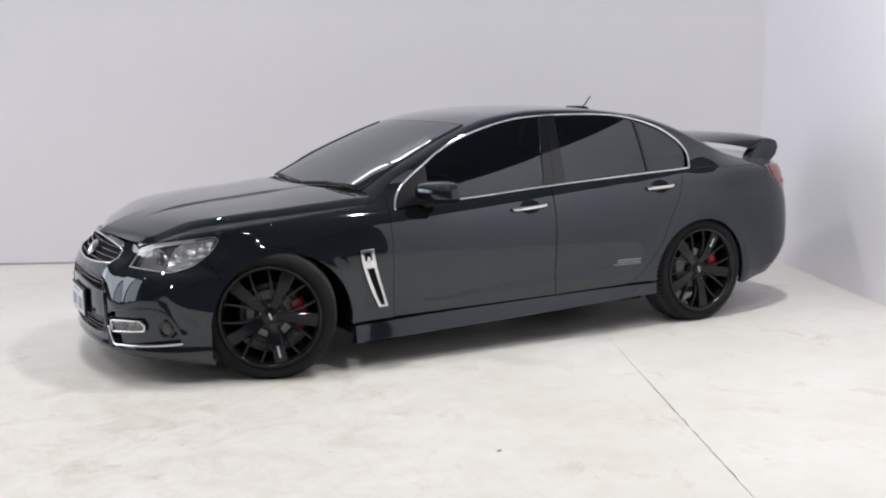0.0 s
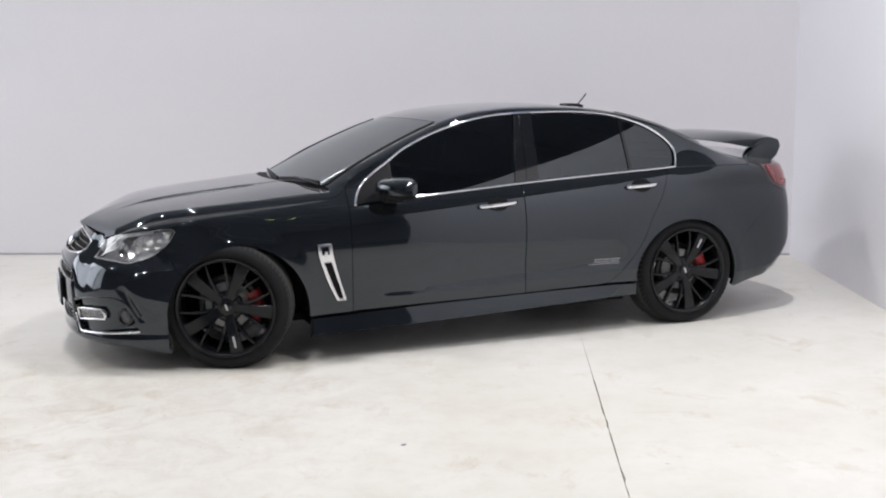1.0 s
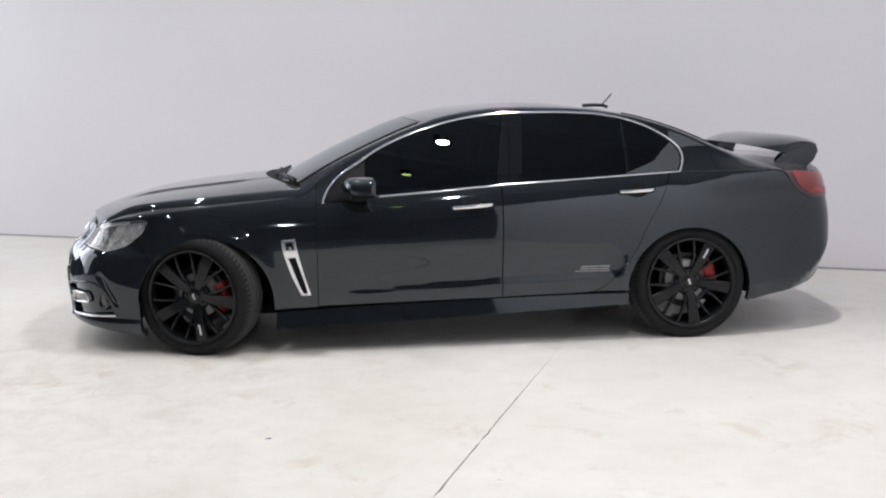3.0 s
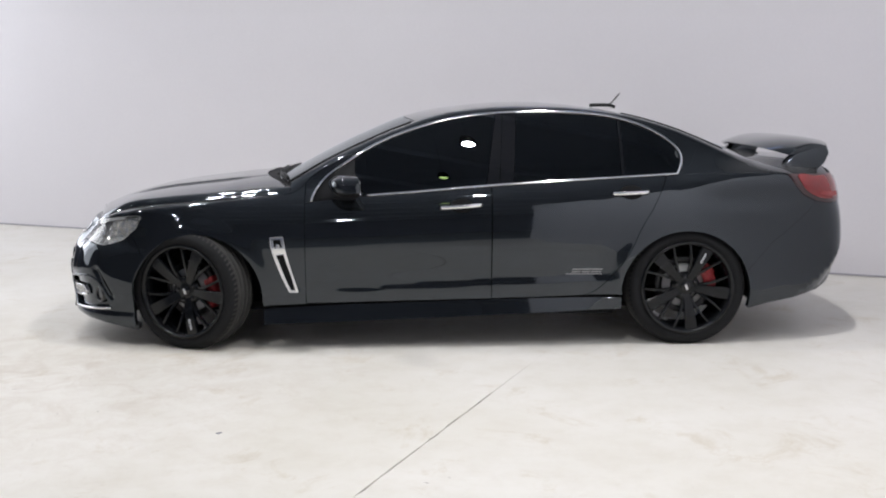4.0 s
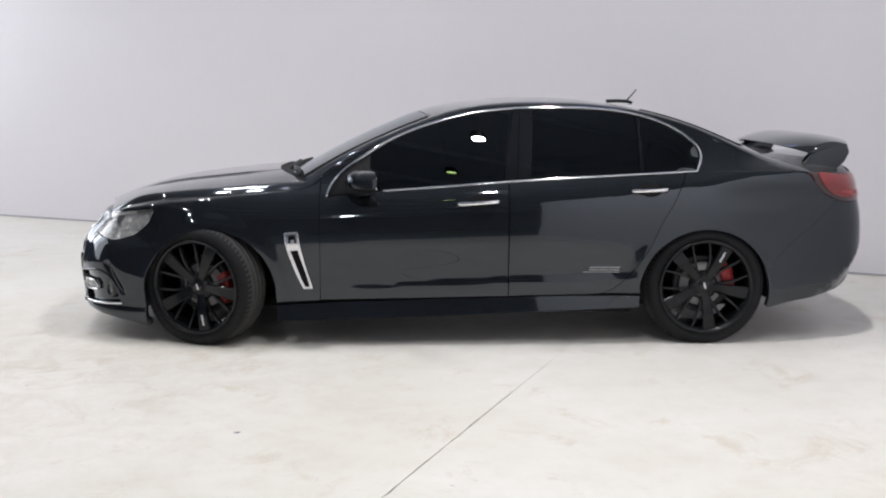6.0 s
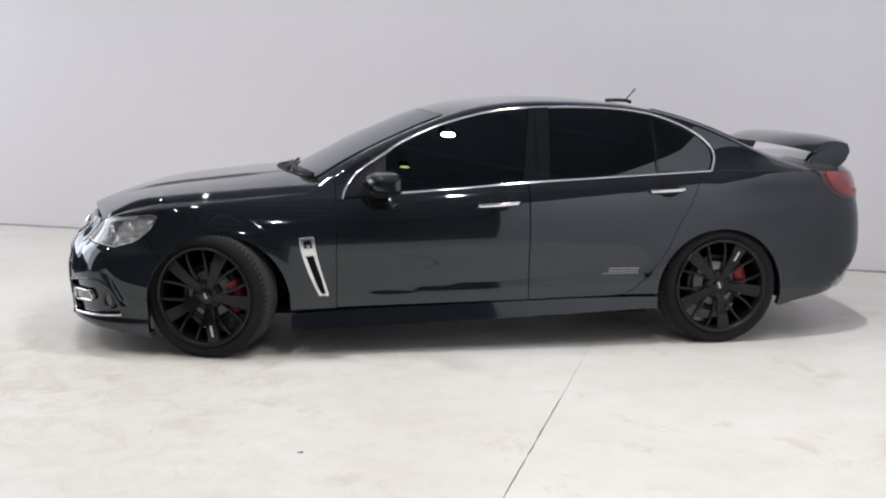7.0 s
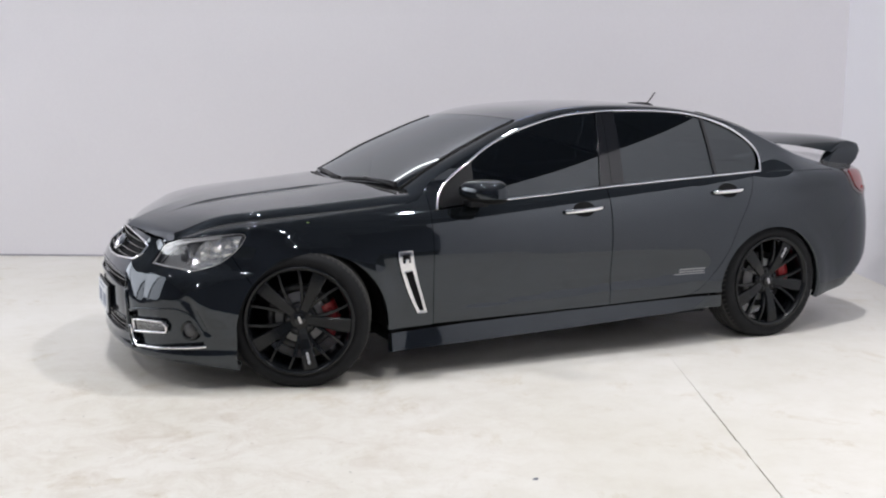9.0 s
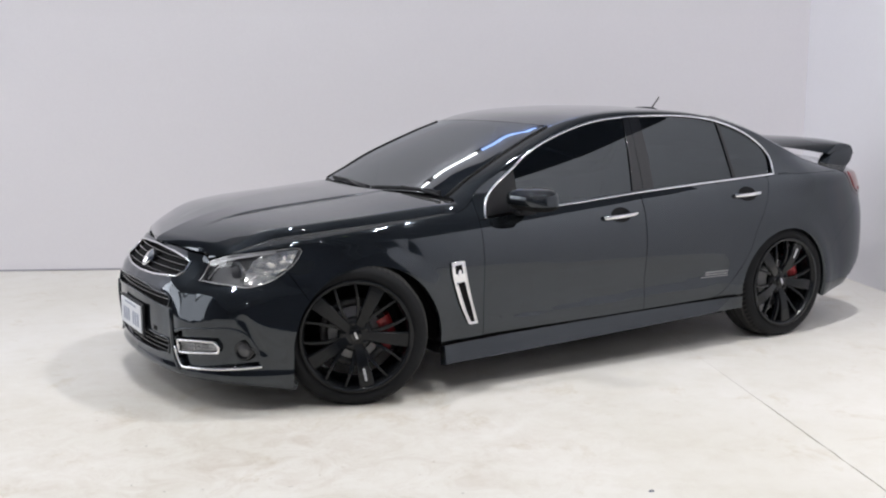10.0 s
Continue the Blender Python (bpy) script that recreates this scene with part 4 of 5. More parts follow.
def wheel(at, spin):
    """A wheel whose outer face looks along -y, its middle at the origin; spin: the angle of the spoke that carries the lettering."""
    w = thing("wheel", "", "")
    for k in ("label", "category"):
        if k in w:
            del w[k]
    w.parent = car
    w.matrix_basis = at
    hw = .122
    tyre = part("tyre", lathe([(R_RIM - .004, -hw + .012), (R_RIM + .012, -hw - .002), (.305, -hw - .008), (.325, -hw + .002), (.338, -hw + .016), (R_TYRE - .003, -hw + .034), (R_TYRE, -.05),
                               (R_TYRE, .05), (R_TYRE - .003, hw - .034), (.335, hw - .012), (.30, hw), (R_RIM - .004, hw - .01)], 96), RUBBER, w, "black low-profile tyre")
    # tread grooves: four ribs round the tyre and cross blocks
    for y in (-.062, -.022, .022, .062):
        part("tread_rib", lathe([(R_TYRE - .004, y - .016), (R_TYRE + .003, y - .015), (R_TYRE + .003, y + .015), (R_TYRE - .004, y + .016)], 96), TREAD, tyre)
    bm = bmesh.new()
    for i in range(72):
        a = 2 * math.pi * i / 72
        for y, sl in ((-.094, .03), (.094, -.03)):
            vs = []
            for dy, da in ((-.014, -.016), (.014, -.016 + sl), (.014, .016 + sl), (-.014, .016)):
                rr = R_TYRE + .0025 - (.010 if dy * y > 0 else 0)
                vs.append(bm.verts.new((rr * math.cos(a + da), y + dy, rr * math.sin(a + da))))
            bm.faces.new(vs if y < 0 else vs[::-1])
    bmesh.ops.recalc_face_normals(bm, faces=bm.faces)
    tagged(part("tread_blocks", bm, TREAD, tyre), kind="stuff")
    rim = part("rim", lathe([(R_RIM + .004, -hw + .004), (R_RIM + .002, -hw - .008), (R_RIM - .010, -hw - .008), (R_RIM - .018, -hw + .004), (.246, -hw + .022), (.240, -.03), (.228, .05), (.245, hw - .01), (R_RIM, hw)], 96), RIM, w, "gloss black alloy wheel")
    hub_y = .082
    for k in range(5):
        a = spin + 72 * k
        part("spoke", turned(spoke(.045, .257, .044, .076, hub_y, .112, .03), a), RIM, rim)
        for sg in (-1, 1):
            part("thin_spoke", turned(spoke(.075, .258, .018, .012, hub_y - .004, .110, .026, sg * 9), a + sg * 16), RIM, rim)
        bm = lathe([(.0, -.0), (.010, -.0), (.0115, .006), (.0115, .02)], 12)
        bmesh.ops.translate(bm, vec=(.057 * math.cos(radians(a + 36)), -hub_y - .008, .057 * math.sin(radians(a + 36))), verts=bm.verts)
        part("wheel_nut", bm, GLOSSPLASTIC, rim)
    part("hub", lathe([(0, -hub_y - .001), (.062, -hub_y), (.082, -hub_y + .006), (.088, -hub_y + .03), (.06, .0), (0, .0)], 48), RIM, rim)
    cap = part("centre_cap", lathe([(0, -hub_y - .012), (.026, -hub_y - .012), (.031, -hub_y - .008), (.032, -hub_y + .002)], 32), GLOSSPLASTIC, rim)
    bm = box((.011, .004, .036), (0, -hub_y - .013, 0), .0015, Euler((0, radians(-20), 0)).to_matrix())
    part("cap_mark", bm, BRUSHED, cap, "small silver mark")
    # lettering on one spoke, unreadable: slanted bars
    bm = bmesh.new()
    for j in range(6):
        b2 = box((.0075, .0015, .013 - .003 * (j % 2)), (.168 + .0105 * j, 0, 0), 0, Euler((0, radians(14), 0)).to_matrix())
        me = bpy.data.meshes.new("tmp")
        b2.to_mesh(me)
        b2.free()
        bm.from_mesh(me)
        bpy.data.meshes.remove(me)
    for v in bm.verts:
        t = (v.co.x - .045) / .211
        v.co.y += -(hub_y + (.112 - hub_y) * t + .012 * math.sin(math.pi * t)) - .0008
    part("spoke_lettering", turned(bm, spin), WHITEPLATE, rim, "small white lettering bars")
    disc = part("brake_disc", lathe([(.130, -.018), (.165, -.02), (.168, -.016), (.168, .004), (.165, .008), (.130, .008), (.130, -.018)], 64), STEEL, w, "dark steel brake disc")
    part("disc_hat", lathe([(0, -.045), (.085, -.045), (.090, -.042), (.095, -.026), (.129, -.022), (.129, .0)], 48), HAT, disc, "bare grey disc hat")
    return w


def caliper(w, a0, a1):
    """A red brake caliper between two angles, astride the disc."""
    c = part("caliper", lathe([(.118, -.052), (.128, -.060), (.172, -.060), (.186, -.052), (.190, -.02), (.186, .02), (.12, .02), (.118, -.052)], 16, "Y", (a0, a1)), RED, w, "red brake caliper")
    for f in (.28, .72):
        a = radians(a0 + (a1 - a0) * f)
        bm = lathe([(0, -.066), (.017, -.066), (.020, -.060), (.020, -.05)], 16)
        bmesh.ops.translate(bm, vec=(.150 * math.cos(a), 0, .150 * math.sin(a)), verts=bm.verts)
        part("piston_cover", bm, RED, c)
    bm = lathe([(.176, -.030), (.196, -.030), (.199, -.02), (.176, -.02)], 6, "Y", (a0 + (a1 - a0) * .42, a0 + (a1 - a0) * .58))
    part("bridge", bm, RED, c)


for x, sg, steer, spin, ca in ((-1.447, 1, -21, -78, (-30, 30)), (1.4575, 1, 0, 62, (0, 52)), (-1.447, -1, 21, 20, (-30, 30)), (1.4575, -1, 0, 40, (0, 52))):
    m = pose(x, -.802 * sg, HUB_Z, 0, 0, steer * sg)
    if sg < 0:
        m = pose(x, .802, HUB_Z, 0, 0, 180 - 21 if x < 0 else 180)
        ca = (180 - ca[1], 180 - ca[0])
    w = wheel(m, spin)
    caliper(w, *ca)


# ---- lamps, grilles and trim of the nose ----
def at_skin(s, z, off=0.0):
    """The place, outward direction and direction along the body at a spot of the skin."""
    P = body_skin(np.array([s]), np.array([z]))[0]
    N = normals_at(body_skin, np.array([s]), np.array([z]))[0]
    if N[1] * P[1] + (N[0] * np.sign(P[0]) if abs(P[1]) < .3 else 0) < 0:
        N = -N
    return Vector(P + N * off), Vector(N)


def facing(place, out, roll=0.0):
    """A pose whose -y looks along out."""
    y = -Vector(out).normalized()
    z = Vector((0, 0, 1))
    x = y.cross(z).normalized()
    z = x.cross(y)
    m = Matrix((x, y, z)).transposed().to_4x4()
    return Matrix.Translation(place) @ m @ pose(0, 0, 0, 0, roll, 0)


def placed(bm, m):
    bmesh.ops.transform(bm, matrix=m, verts=bm.verts)
    return bm


def flip(bm):
    bmesh.ops.scale(bm, vec=(1, -1, 1), verts=bm.verts)
    bmesh.ops.reverse_faces(bm, faces=bm.faces)
    return bm


FOGLENS = textured("fog_lens", (.055, .055, .06), (.09, .09, .095), 14, (.1, .2), 0, 120)
BOWL = textured("lamp_bowl_grey", (.06, .06, .063), (.10, .10, .104), 14, (.3, .45), 0, 120)
BEZEL = textured("lamp_bezel_grey", (.55, .55, .57), (.65, .65, .67), 14, (.2, .32), 0, 120)
REFLECTOR, nt, p = material("lamp_reflector")
co, vo, bp = node(nt, "ShaderNodeTexCoord"), node(nt, "ShaderNodeTexVoronoi", Scale=24.0), node(nt, "ShaderNodeBump", Strength=.7, Distance=.012)
nt.links.new(co.outputs["Object"], vo.inputs["Vector"])
nt.links.new(vo.outputs["Distance"], bp.inputs["Height"])
nt.links.new(bp.outputs[0], p.inputs["Normal"])
p.inputs["Base Color"].default_value, p.inputs["Metallic"].default_value, p.inputs["Roughness"].default_value = (.95, .94, .92, 1), .78, .16
for sg, m in SIDES:
    lamp = part("headlight", sheet("headlight", HEADLIGHT, gap=.003, off=.002, depth=.03, mirror=m), LENS, car, "clear headlight with silver reflector")
    lamp.visible_shadow = False
    part("bowl", sheet("bowl", HEADLIGHT, gap=.008, off=-.026, depth=-.022, mirror=m), BOWL, lamp)
    part("rim", bead(shrink(dense(HEADLIGHT, .02), .006), .004, .004, off=-.005, mirror=m), BEZEL, lamp)
    outer = [(.875, .618), (.885, .67), (.92, .715), (.98, .750), (1.07, .762), (1.155, .767), (1.125, .70), (1.035, .640), (.955, .612)]
    part("reflector", sheet("reflector", outer, gap=.0, off=-.022, depth=.03, mirror=m, grid=.014), REFLECTOR, lamp, "silver faceted reflector")
    for k, (a, b, w) in enumerate(((.935, .985, .0), (1.0, 1.05, .01), (1.065, 1.11, .02))):
        rib = [(a, .645 + w), (a + .02, .735), (b, .742), (b - .01, .655 + w)]
        part("reflector_facet", sheet("reflector_facet", rib, gap=.0, off=-.010 - .003 * k, depth=.012, mirror=m, grid=.02), REFLECTOR, lamp)
    pl, out = at_skin(.815, .668, -.030)
    fwd = Vector((-.9, out.y * .5, 0))
    bm = placed(lathe([(.0, -.022), (.018, -.019), (.030, -.010), (.036, .0), (.036, .03)], 28), facing(pl, fwd))
    part("projector", flip(bm) if m else bm, FOGLENS, lamp)
    bm = placed(lathe([(.038, -.004), (.046, -.010), (.052, -.004), (.054, .02), (.038, .02)], 32), facing(pl, fwd))
    part("projector_ring", flip(bm) if m else bm, CHROME, lamp)
    part("eyebrow", bead(curve([(.625, .684), (.70, .705), (.80, .727), (.93, .745), (1.05, .758)], 24), .013, .008, off=-.012, closed=False, mirror=m), BEZEL, lamp, "pale strip along the lamp's top")
    part("inner_bar", bead([(.625, .632), (.66, .682), (.73, .70)], .008, .006, off=-.022, closed=False, mirror=m), BRUSHED, lamp)
    # tail lamp
    tail = part("tail_light", sheet("tail_light", TAILLIGHT, gap=.003, off=.002, depth=.03, mirror=m, grid=.02), SMOKED, car, "red tail light in a smoked surround")
    red = curve([(5.055, .985), (5.085, .925), (5.14, .880), (5.22, .852), (5.34, .838), (5.50, .842), (5.525, .865), (5.525, .965), (5.45, .975), (5.20, .98)], 50, True)
    part("red_lens", sheet("red_lens", red, gap=0, off=.007, depth=.006, mirror=m, grid=.02), REDLENS, tail, "red lens")
    part("lens_band", sheet("lens_band", [(5.215, .872), (5.32, .855), (5.46, .855), (5.46, .880), (5.32, .882), (5.24, .888)], gap=0, off=.010, depth=.006, mirror=m, grid=.02),
         textured("pink_lens", (.26, .03, .03), (.33, .05, .05), 9, (.1, .2), 0, 150), tail, "paler red band")
    # fog lamp recess
    fog = part("fog_lamp_recess", sheet("fog_lamp_recess", FOG, gap=-.002, off=-.024, depth=-.024, mirror=m, grid=.02), PAINT, car)
    drl = [(.508, .268), (.505, .328), (.60, .338), (.74, .345), (.762, .318), (.755, .292), (.66, .283)]
    d = part("running_lamp", sheet("running_lamp", drl, gap=.004, off=-.010, depth=.03, mirror=m, grid=.02), LENS, car, "clear running lamp in a chrome frame")
    d.visible_shadow = False
    part("running_reflector", sheet("running_reflector", drl, gap=.006, off=-.020, depth=.02, mirror=m, grid=.02), BRUSHED, d)
    for z in (.303, .322):
        part("running_fin", bead([(.53, z), (.735, z + .006)], .004, .010, off=-.016, closed=False, mirror=m), CHROME, d)
    part("running_frame", bead(drl, .011, .012, off=-.006, mirror=m), CHROME, d)
    pl, out = at_skin(.883, .305, -.018)
    bm = placed(lathe([(0, -.006), (.030, -.004), (.034, .0), (.034, .02)], 28), facing(pl, Vector((-.75, -.66, 0))))
    f = part("fog_lamp", flip(bm) if m else bm, FOGLENS, car, "round fog lamp")
    bm = placed(lathe([(.034, -.004), (.040, -.012), (.047, -.008), (.052, .012), (.052, .03)], 32), facing(pl, Vector((-.75, -.66, 0))))
    part("fog_ring", flip(bm) if m else bm, GLOSSPLASTIC, f)
    part("bumper_trim", bead(curve([(.492, .30), (.498, .252), (.53, .207), (.60, .206), (.75, .214), (.88, .224), (.968, .231)], 30), .013, .012, off=.002, closed=False, mirror=m), CHROME, car, "chrome strip under the fog lamp")
    part("brow", bead(curve([(.50, .378), (.56, .392), (.70, .408), (.845, .413), (.90, .385), (.955, .295)], 30), .014, .016, off=.0, closed=False, mirror=m), PAINT, car)
    part("corner_fin", bead(curve([(.475, .475), (.482, .40), (.475, .32), (.482, .235), (.52, .19)], 24), .020, .024, off=.0, closed=False, mirror=m), PAINT, car)
    part("front_lip", sheet("front_lip", [(0, .148), (.5, .152), (.84, .142), (1.0, .122), (1.13, .100), (1.14, .128), (1.0, .150), (.84, .170), (.5, .178), (0, .176)], gap=0, off=-.006, depth=.05, mirror=m, grid=.02), PAINT, car, "gloss black front lip")
for nm, half, bars in (("upper_grille", GRILLE_H, (.624, .648, .672, .696)), ("middle_grille", SLOT_H, (.515, .535)), ("lower_grille", INTAKE_H, (.256, .28, .304))):
    o = whole(half)
    g = part(nm, sheet(nm, o, gap=-.002, off=-.05, depth=-.05, grid=.03), DARK, car)
    part("grille_frame", bead(o, .010, .010, off=.001), CHROME if nm == "upper_grille" else PAINT, g, "thin chrome frame" if nm == "upper_grille" else "")
    for z in bars:
        w = [a for a in np.linspace(-.47, .47, 80) if inside(np.array([[a, z]]), shrink(dense(o, .02), .004))[0]]
        if len(w) > 4:
            part("grille_bar", bead([(a, z) for a in w], .009, .014, off=-.014, closed=False), GLOSSPLASTIC, g)
for sg, m in SIDES:
    part("tow_slot", sheet("tow_slot", [(.285, .345), (.325, .343), (.328, .365), (.288, .367)], gap=0, off=.0012, depth=.0, mirror=m, grid=.02), DARK, car, "small dark slot beside the plate")
# maker's mark: a plain chrome oval
bm = lathe([(0, -.016), (.020, -.015), (.036, -.009), (.042, .0), (.042, .012)], 36)
bmesh.ops.scale(bm, vec=(.92, 1, 1.2), verts=bm.verts)
pl, out = at_skin(.0, .655, .0)
part("emblem", placed(bm, Matrix.Translation((pl.x - .006, 0, .655)) @ Matrix.Rotation(radians(-90), 4, "Z") @ Matrix.Rotation(radians(-35), 4, "X")), CHROME, car, "plain chrome oval mark")
# number plate
px = float(body_skin(np.array([0.]), np.array([.36]))[0][0]) - .018
plate = part("number_plate", box((.008, .372, .134), (px, 0, .372), .003), WHITEPLATE, car, "white number plate with blue bars")
for k, y in enumerate((-.135, -.092, -.05, .035, .078, .12)):
    part("plate_bar", box((.003, .026, .066), (px - .0045, y, .362), .001), PLATEINK, plate)
part("plate_bar", box((.003, .20, .010), (px - .0045, 0, .425), .001), PLATEINK, plate)
part("plate_holder", box((.012, .40, .16), (px + .010, 0, .372), .004), SATIN, plate)

# ---- mirrors, handles, vents, badges ----
BADGE = textured('badge_silver', (.22, .22, .23), (.32, .32, .33), 60, (.35, .5), 0, 300, .7)
for (sg, m), fd, rd in zip(SIDES, doors, rdoors):
    def put(name, bm, mat, parent, label=""):
        return part(name, flip(bm) if m else bm, mat, parent, label)

    # mirror: rounded shell, glass behind, arm
    bm = bmesh.new()
    bmesh.ops.create_uvsphere(bm, u_segments=36, v_segments=24, radius=1)
    for v in bm.verts:
        x, y, z = v.co
        k = [math.copysign(abs(c) ** q, c) for c, q in ((x, .64), (y, .64), (z, .64))]
        if k[0] > .25:
            k[0] = .25 + (k[0] - .25) * .12
        w = 1 - .16 * (k[1] + 1) / 2
        k[0] *= 1 - .22 * max(0, -k[2])
        k[2] *= 1 if k[2] > 0 else .62
        v.co = (-.505 + k[0] * .115 - .030 * k[1], -.985 + k[1] * .120, .942 + k[2] * .080 * w + .004 * k[1])
    low = bm.copy()
    for b3, keep in ((bm, 1), (low, -1)):
        bmesh.ops.delete(b3, geom=[f for f in b3.faces if (f.calc_center_median().z - .928) * keep < 0], context="FACES")
        for f in b3.faces:
            f.smooth = True
    mirror = put("wing_mirror", bm, PAINT, fd, "black door mirror")
    put("mirror_base", low, DARK, mirror, "matt black underside")
    put("mirror_glass", box((.006, .18, .076), (-.468, -.99, .952), .003, Euler((0, 0, radians(14))).to_matrix()), CHROME, mirror)
    bm = sweep([(-.53, -.96, .888), (-.53, -.92, .884), (-.53, -.86, .892)], round_section(.10, .034, 12))
    put("mirror_arm", bm, SATIN, mirror)

    for par, x0, x1, z0, z1 in ((fd, .006, .250, .8205, .8365), (rd, 1.008, 1.220, .8955, .9045)):
        xm, zm = (x0 + x1) / 2 + .005, (z0 + z1) / 2
        # flat black oval that paints in the shaded hollow behind the handle
        cup = [(float(s_at(xm + .066 * math.cos(a))), zm + .001 + .040 * math.sin(a)) for a in np.linspace(0, 2 * math.pi, 28, endpoint=False)]
        part("handle_cup_shade", sheet("handle_cup_shade", cup, gap=0, off=.004, depth=.004, mirror=m, grid=.02), DARK, par)
        pts = []
        for t in np.linspace(0, 1, 15):
            x, z = x0 + (x1 - x0) * t, z0 + (z1 - z0) * t
            p = skin(s_at(x), z, .006 + .026 * math.sin(math.pi * min(max(t, .0), 1)) ** .5)
            pts.append(p)
        put("door_handle", sweep(pts, round_section(.020, .021, 12), ups=[(0, -.2, 1)] * 15), CHROME, par, "chrome door handle")

    # wing vent: chrome frame, dark slots, small mark
    vent_o = [tuple(p) for p in curve(sx((-.974, .655), (-.968, .600), (-.945, .520), (-.912, .430), (-.868, .337)), 24)] + sx((-.818, .337)) + [tuple(p) for p in curve(sx((-.820, .345), (-.850, .440), (-.875, .530), (-.893, .610), (-.901, .660)), 24)]
    slot1 = sx((-.955, .640), (-.950, .598), (-.905, .600), (-.915, .645))
    slot2 = sx((-.942, .555), (-.915, .478), (-.884, .395), (-.860, .346), (-.831, .346), (-.853, .425), (-.880, .505), (-.897, .560))
    v = part("wing_vent", sheet("wing_vent", vent_o, holes=[np.array(slot1), np.array(slot2)], gap=.0, off=.009, depth=.012, mirror=m, grid=.012), CHROME, car, "chrome wing vent with dark slots")
    for o in (vent_o, slot2):
        part("vent_rim", bead(o, .006, .007, off=.010, mirror=m), CHROME, v)
    part("vent_back", sheet("vent_back", vent_o, gap=.004, off=.0025, depth=.0, mirror=m, grid=.03), DARK, v)
    put("vent_mark", box((.020, .006, .028), tuple(skin(s_at(-.930), .605, .012)), .004, Euler((0, radians(14), 0)).to_matrix()), CHROME, v)

    # bead added to catch a highlight where the body only has a crease
    part("shoulder_glint_bead", bead(curve(sx((1.44, 1.003), (1.6, 1.006), (1.8, 1.008), (1.98, 1.006)), 24), .007, .004, off=.0, closed=False, mirror=m), PAINT, car)

    # model badge on the rear door: slanted silver bars
    def badge_bar(x0, x1, z0, z1, lean=.010):
        return sheet("badge_bar", sx((x0, z0), (x1, z0), (x1 + lean, z1), (x0 + lean, z1)), gap=0, off=.004, depth=.004, mirror=m, grid=.03)
    badge = part("badge", badge_bar(.738, .948, .425, .430, .002), BADGE, rd, "silver model badge of plain bars")
    for a, b, c, d2 in ((.772, .826, .451, .459), (.770, .822, .437, .444), (.830, .884, .451, .459), (.828, .880, .437, .444), (.888, .948, .451, .459), (.886, .944, .437, .444)):
        part("badge_bar", badge_bar(a, b, c, d2, (d2 - c) * .8), BADGE, badge)

# ---- aerial, wipers, cowl, spoiler ----
aer = part("aerial", sweep([(1.02, 0, 1.392), (1.09, 0, 1.394), (1.155, 0, 1.392), (1.185, 0, 1.380)], round_section(.045, .022, 12)), SATIN, car, "black roof aerial with a short rod")
part("aerial_rod", sweep([(1.150, 0, 1.395), (1.185, 0, 1.432), (1.215, 0, 1.468)], round_section(.009, .009, 8, 2.0)), SATIN, aer)


def cowl_at(u, w):
    """The cowl: from under the bonnet's rear edge to under the foot of the windscreen."""
    a = rolled(HR(w) - .012, w, MID_Z, bulge=hood_bulge) - (0, 0, .008)
    b = rolled(WB(w) + .02, w) - (0, 0, .005)
    return a + (b - a) * u[..., None]


part("cowl", patch("cowl", cowl_at, np.linspace(0, 1, 8), np.linspace(-.885, .885, 50), 0, True), SEAL, car, "matt black cowl panel under the wipers")


def screen_at(u, w, off=.012):
    p = rolled(WB(np.array([w])) + u * (WT(np.array([w])) - WB(np.array([w]))), np.array([w]))[0]
    return (p[0] - off * .55, p[1], p[2] + off * .8)


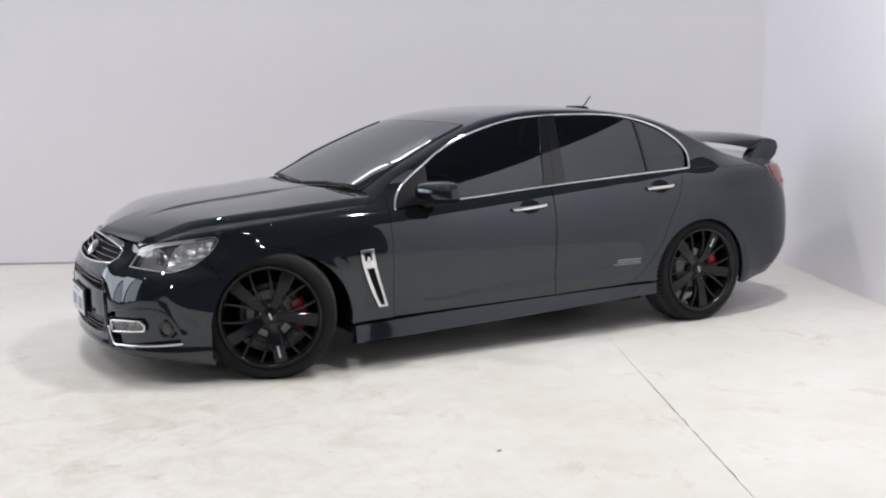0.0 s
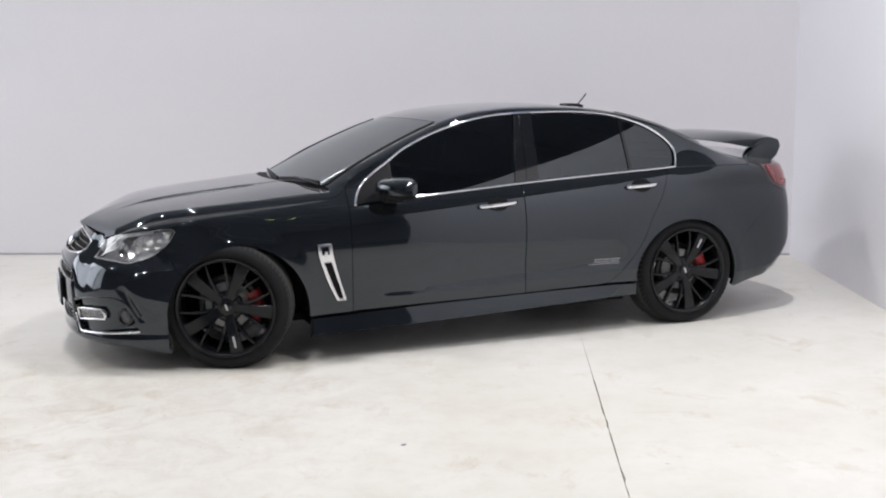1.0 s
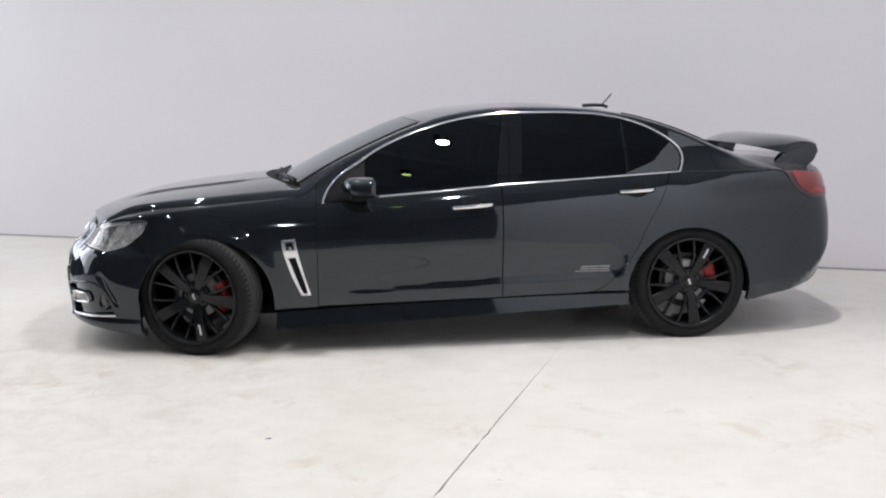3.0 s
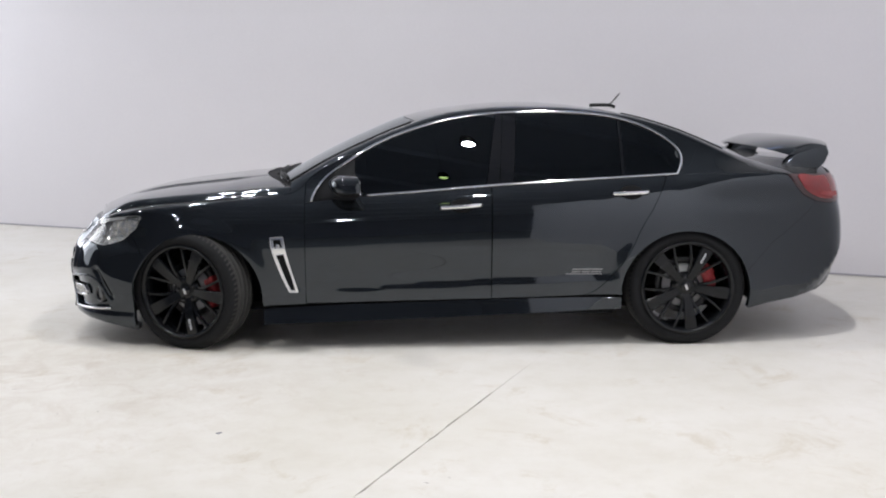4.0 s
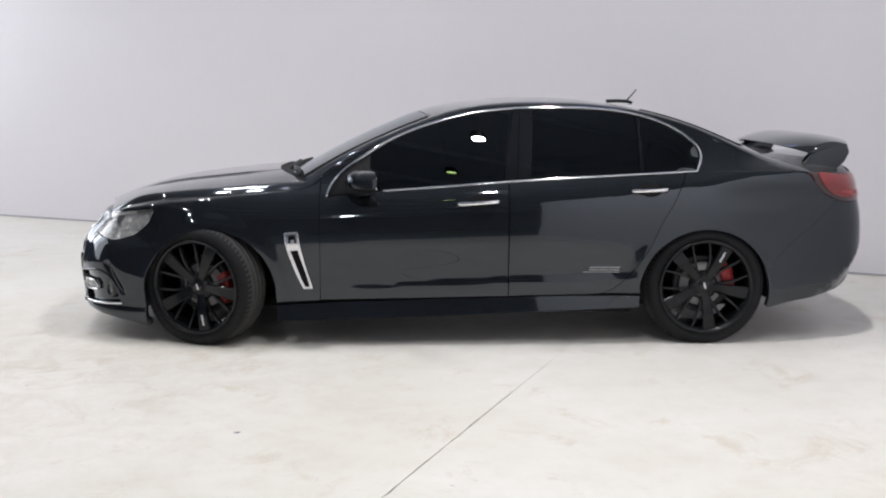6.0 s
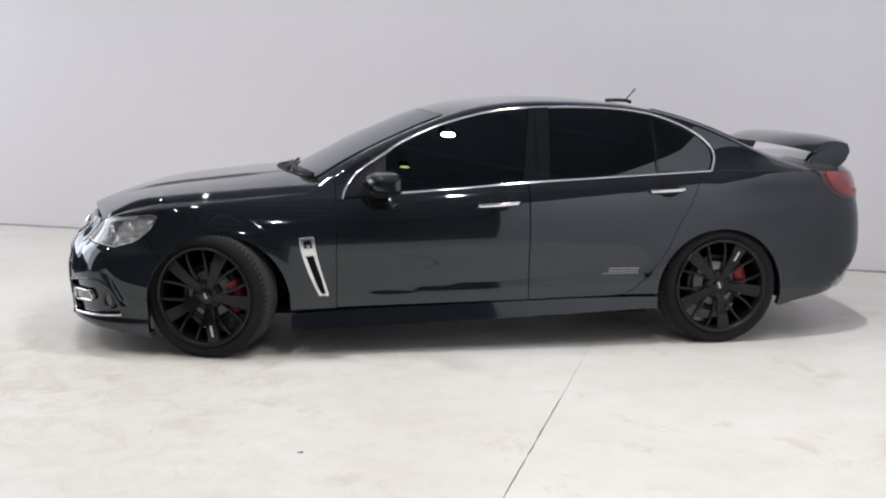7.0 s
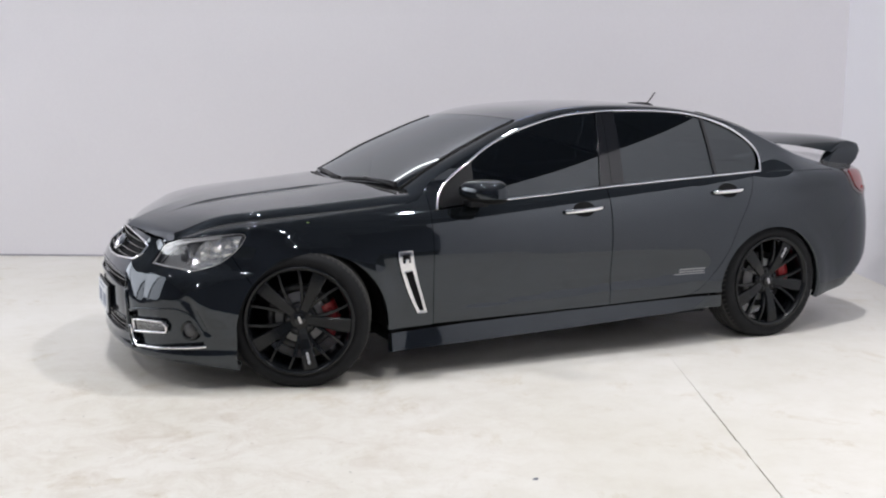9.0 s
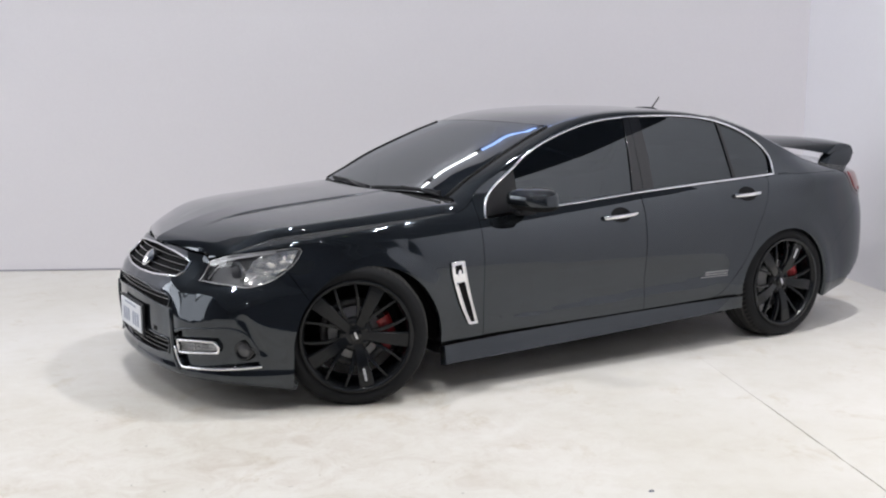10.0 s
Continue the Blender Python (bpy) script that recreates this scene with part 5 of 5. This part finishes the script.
for w0, w1 in ((.80, .14), (.10, -.60)):
    wp = part("wiper", sweep([screen_at(.030 + .018 * math.sin(t * math.pi), w0 + (w1 - w0) * t, .014) for t in np.linspace(0, 1, 14)], round_section(.012, .022, 8)), SATIN, car, "black wiper")
    part("wiper_arm", sweep([screen_at(.004, w0 + .02, .012), screen_at(.018, w0 * .8 + w1 * .2, .028), screen_at(.042, (w0 + w1) / 2, .032)], round_section(.020, .014, 8)), SATIN, wp)


def wing_row(y):
    """A section of the wing, closed, at the half width y."""
    k = abs(y) / .66
    le, te = 1.97 + .155 * k ** 2.4, 2.455 - .105 * k ** 2.5
    z0, z1 = 1.142 - .046 * k ** 3, 1.174 - .030 * k ** 4
    out = []
    for a in np.linspace(0, 2 * math.pi, 28, endpoint=False):
        c = math.cos(a)
        x = (le + te) / 2 + (te - le) / 2 * c
        t = (x - le) / (te - le)
        camber = .019 * math.sin(math.pi * t)
        th = .020 * math.sqrt(max(t * (1 - t), 0) * 4) + .002
        out.append((x, y, z0 + (z1 - z0) * t + camber + th * math.sin(a) * (.9 if math.sin(a) > 0 else .8)))
    return out


bm = bmesh.new()
rows = [[bm.verts.new(p) for p in wing_row(y)] for y in np.linspace(-.655, .655, 49)]
for a, b in zip(rows, rows[1:]):
    for j in range(28):
        bm.faces.new((a[j], a[(j + 1) % 28], b[(j + 1) % 28], b[j])).smooth = True
bm.faces.new(rows[0])
bm.faces.new(rows[-1][::-1])
bmesh.ops.recalc_face_normals(bm, faces=bm.faces)
wing = part("spoiler", bm, PAINT, car, "black boot spoiler on two legs")
for sg in (1, -1):
    bm = bmesh.new()
    side = [(2.085, 1.008), (2.10, 1.045), (2.13, 1.088), (2.17, 1.113), (2.25, 1.136), (2.325, 1.152), (2.357, 1.142), (2.362, 1.105), (2.335, 1.048), (2.295, 1.012)]
    lo = [bm.verts.new((x, -.585 * sg, z)) for x, z in side]
    hi = [bm.verts.new((x, -(.672 - .35 * max(0, z - 1.10)) * sg, z)) for x, z in side]
    bm.faces.new(lo)
    bm.faces.new(hi[::-1])
    for j in range(len(side)):
        bm.faces.new((lo[j], hi[j], hi[(j + 1) % len(side)], lo[(j + 1) % len(side)]))
    bmesh.ops.recalc_face_normals(bm, faces=bm.faces)
    bmesh.ops.bevel(bm, geom=bm.edges[:], offset=.010, segments=3, profile=.5, affect="EDGES")
    for f in bm.faces:
        f.smooth = True
    part("spoiler_leg", bm, PAINT, wing)
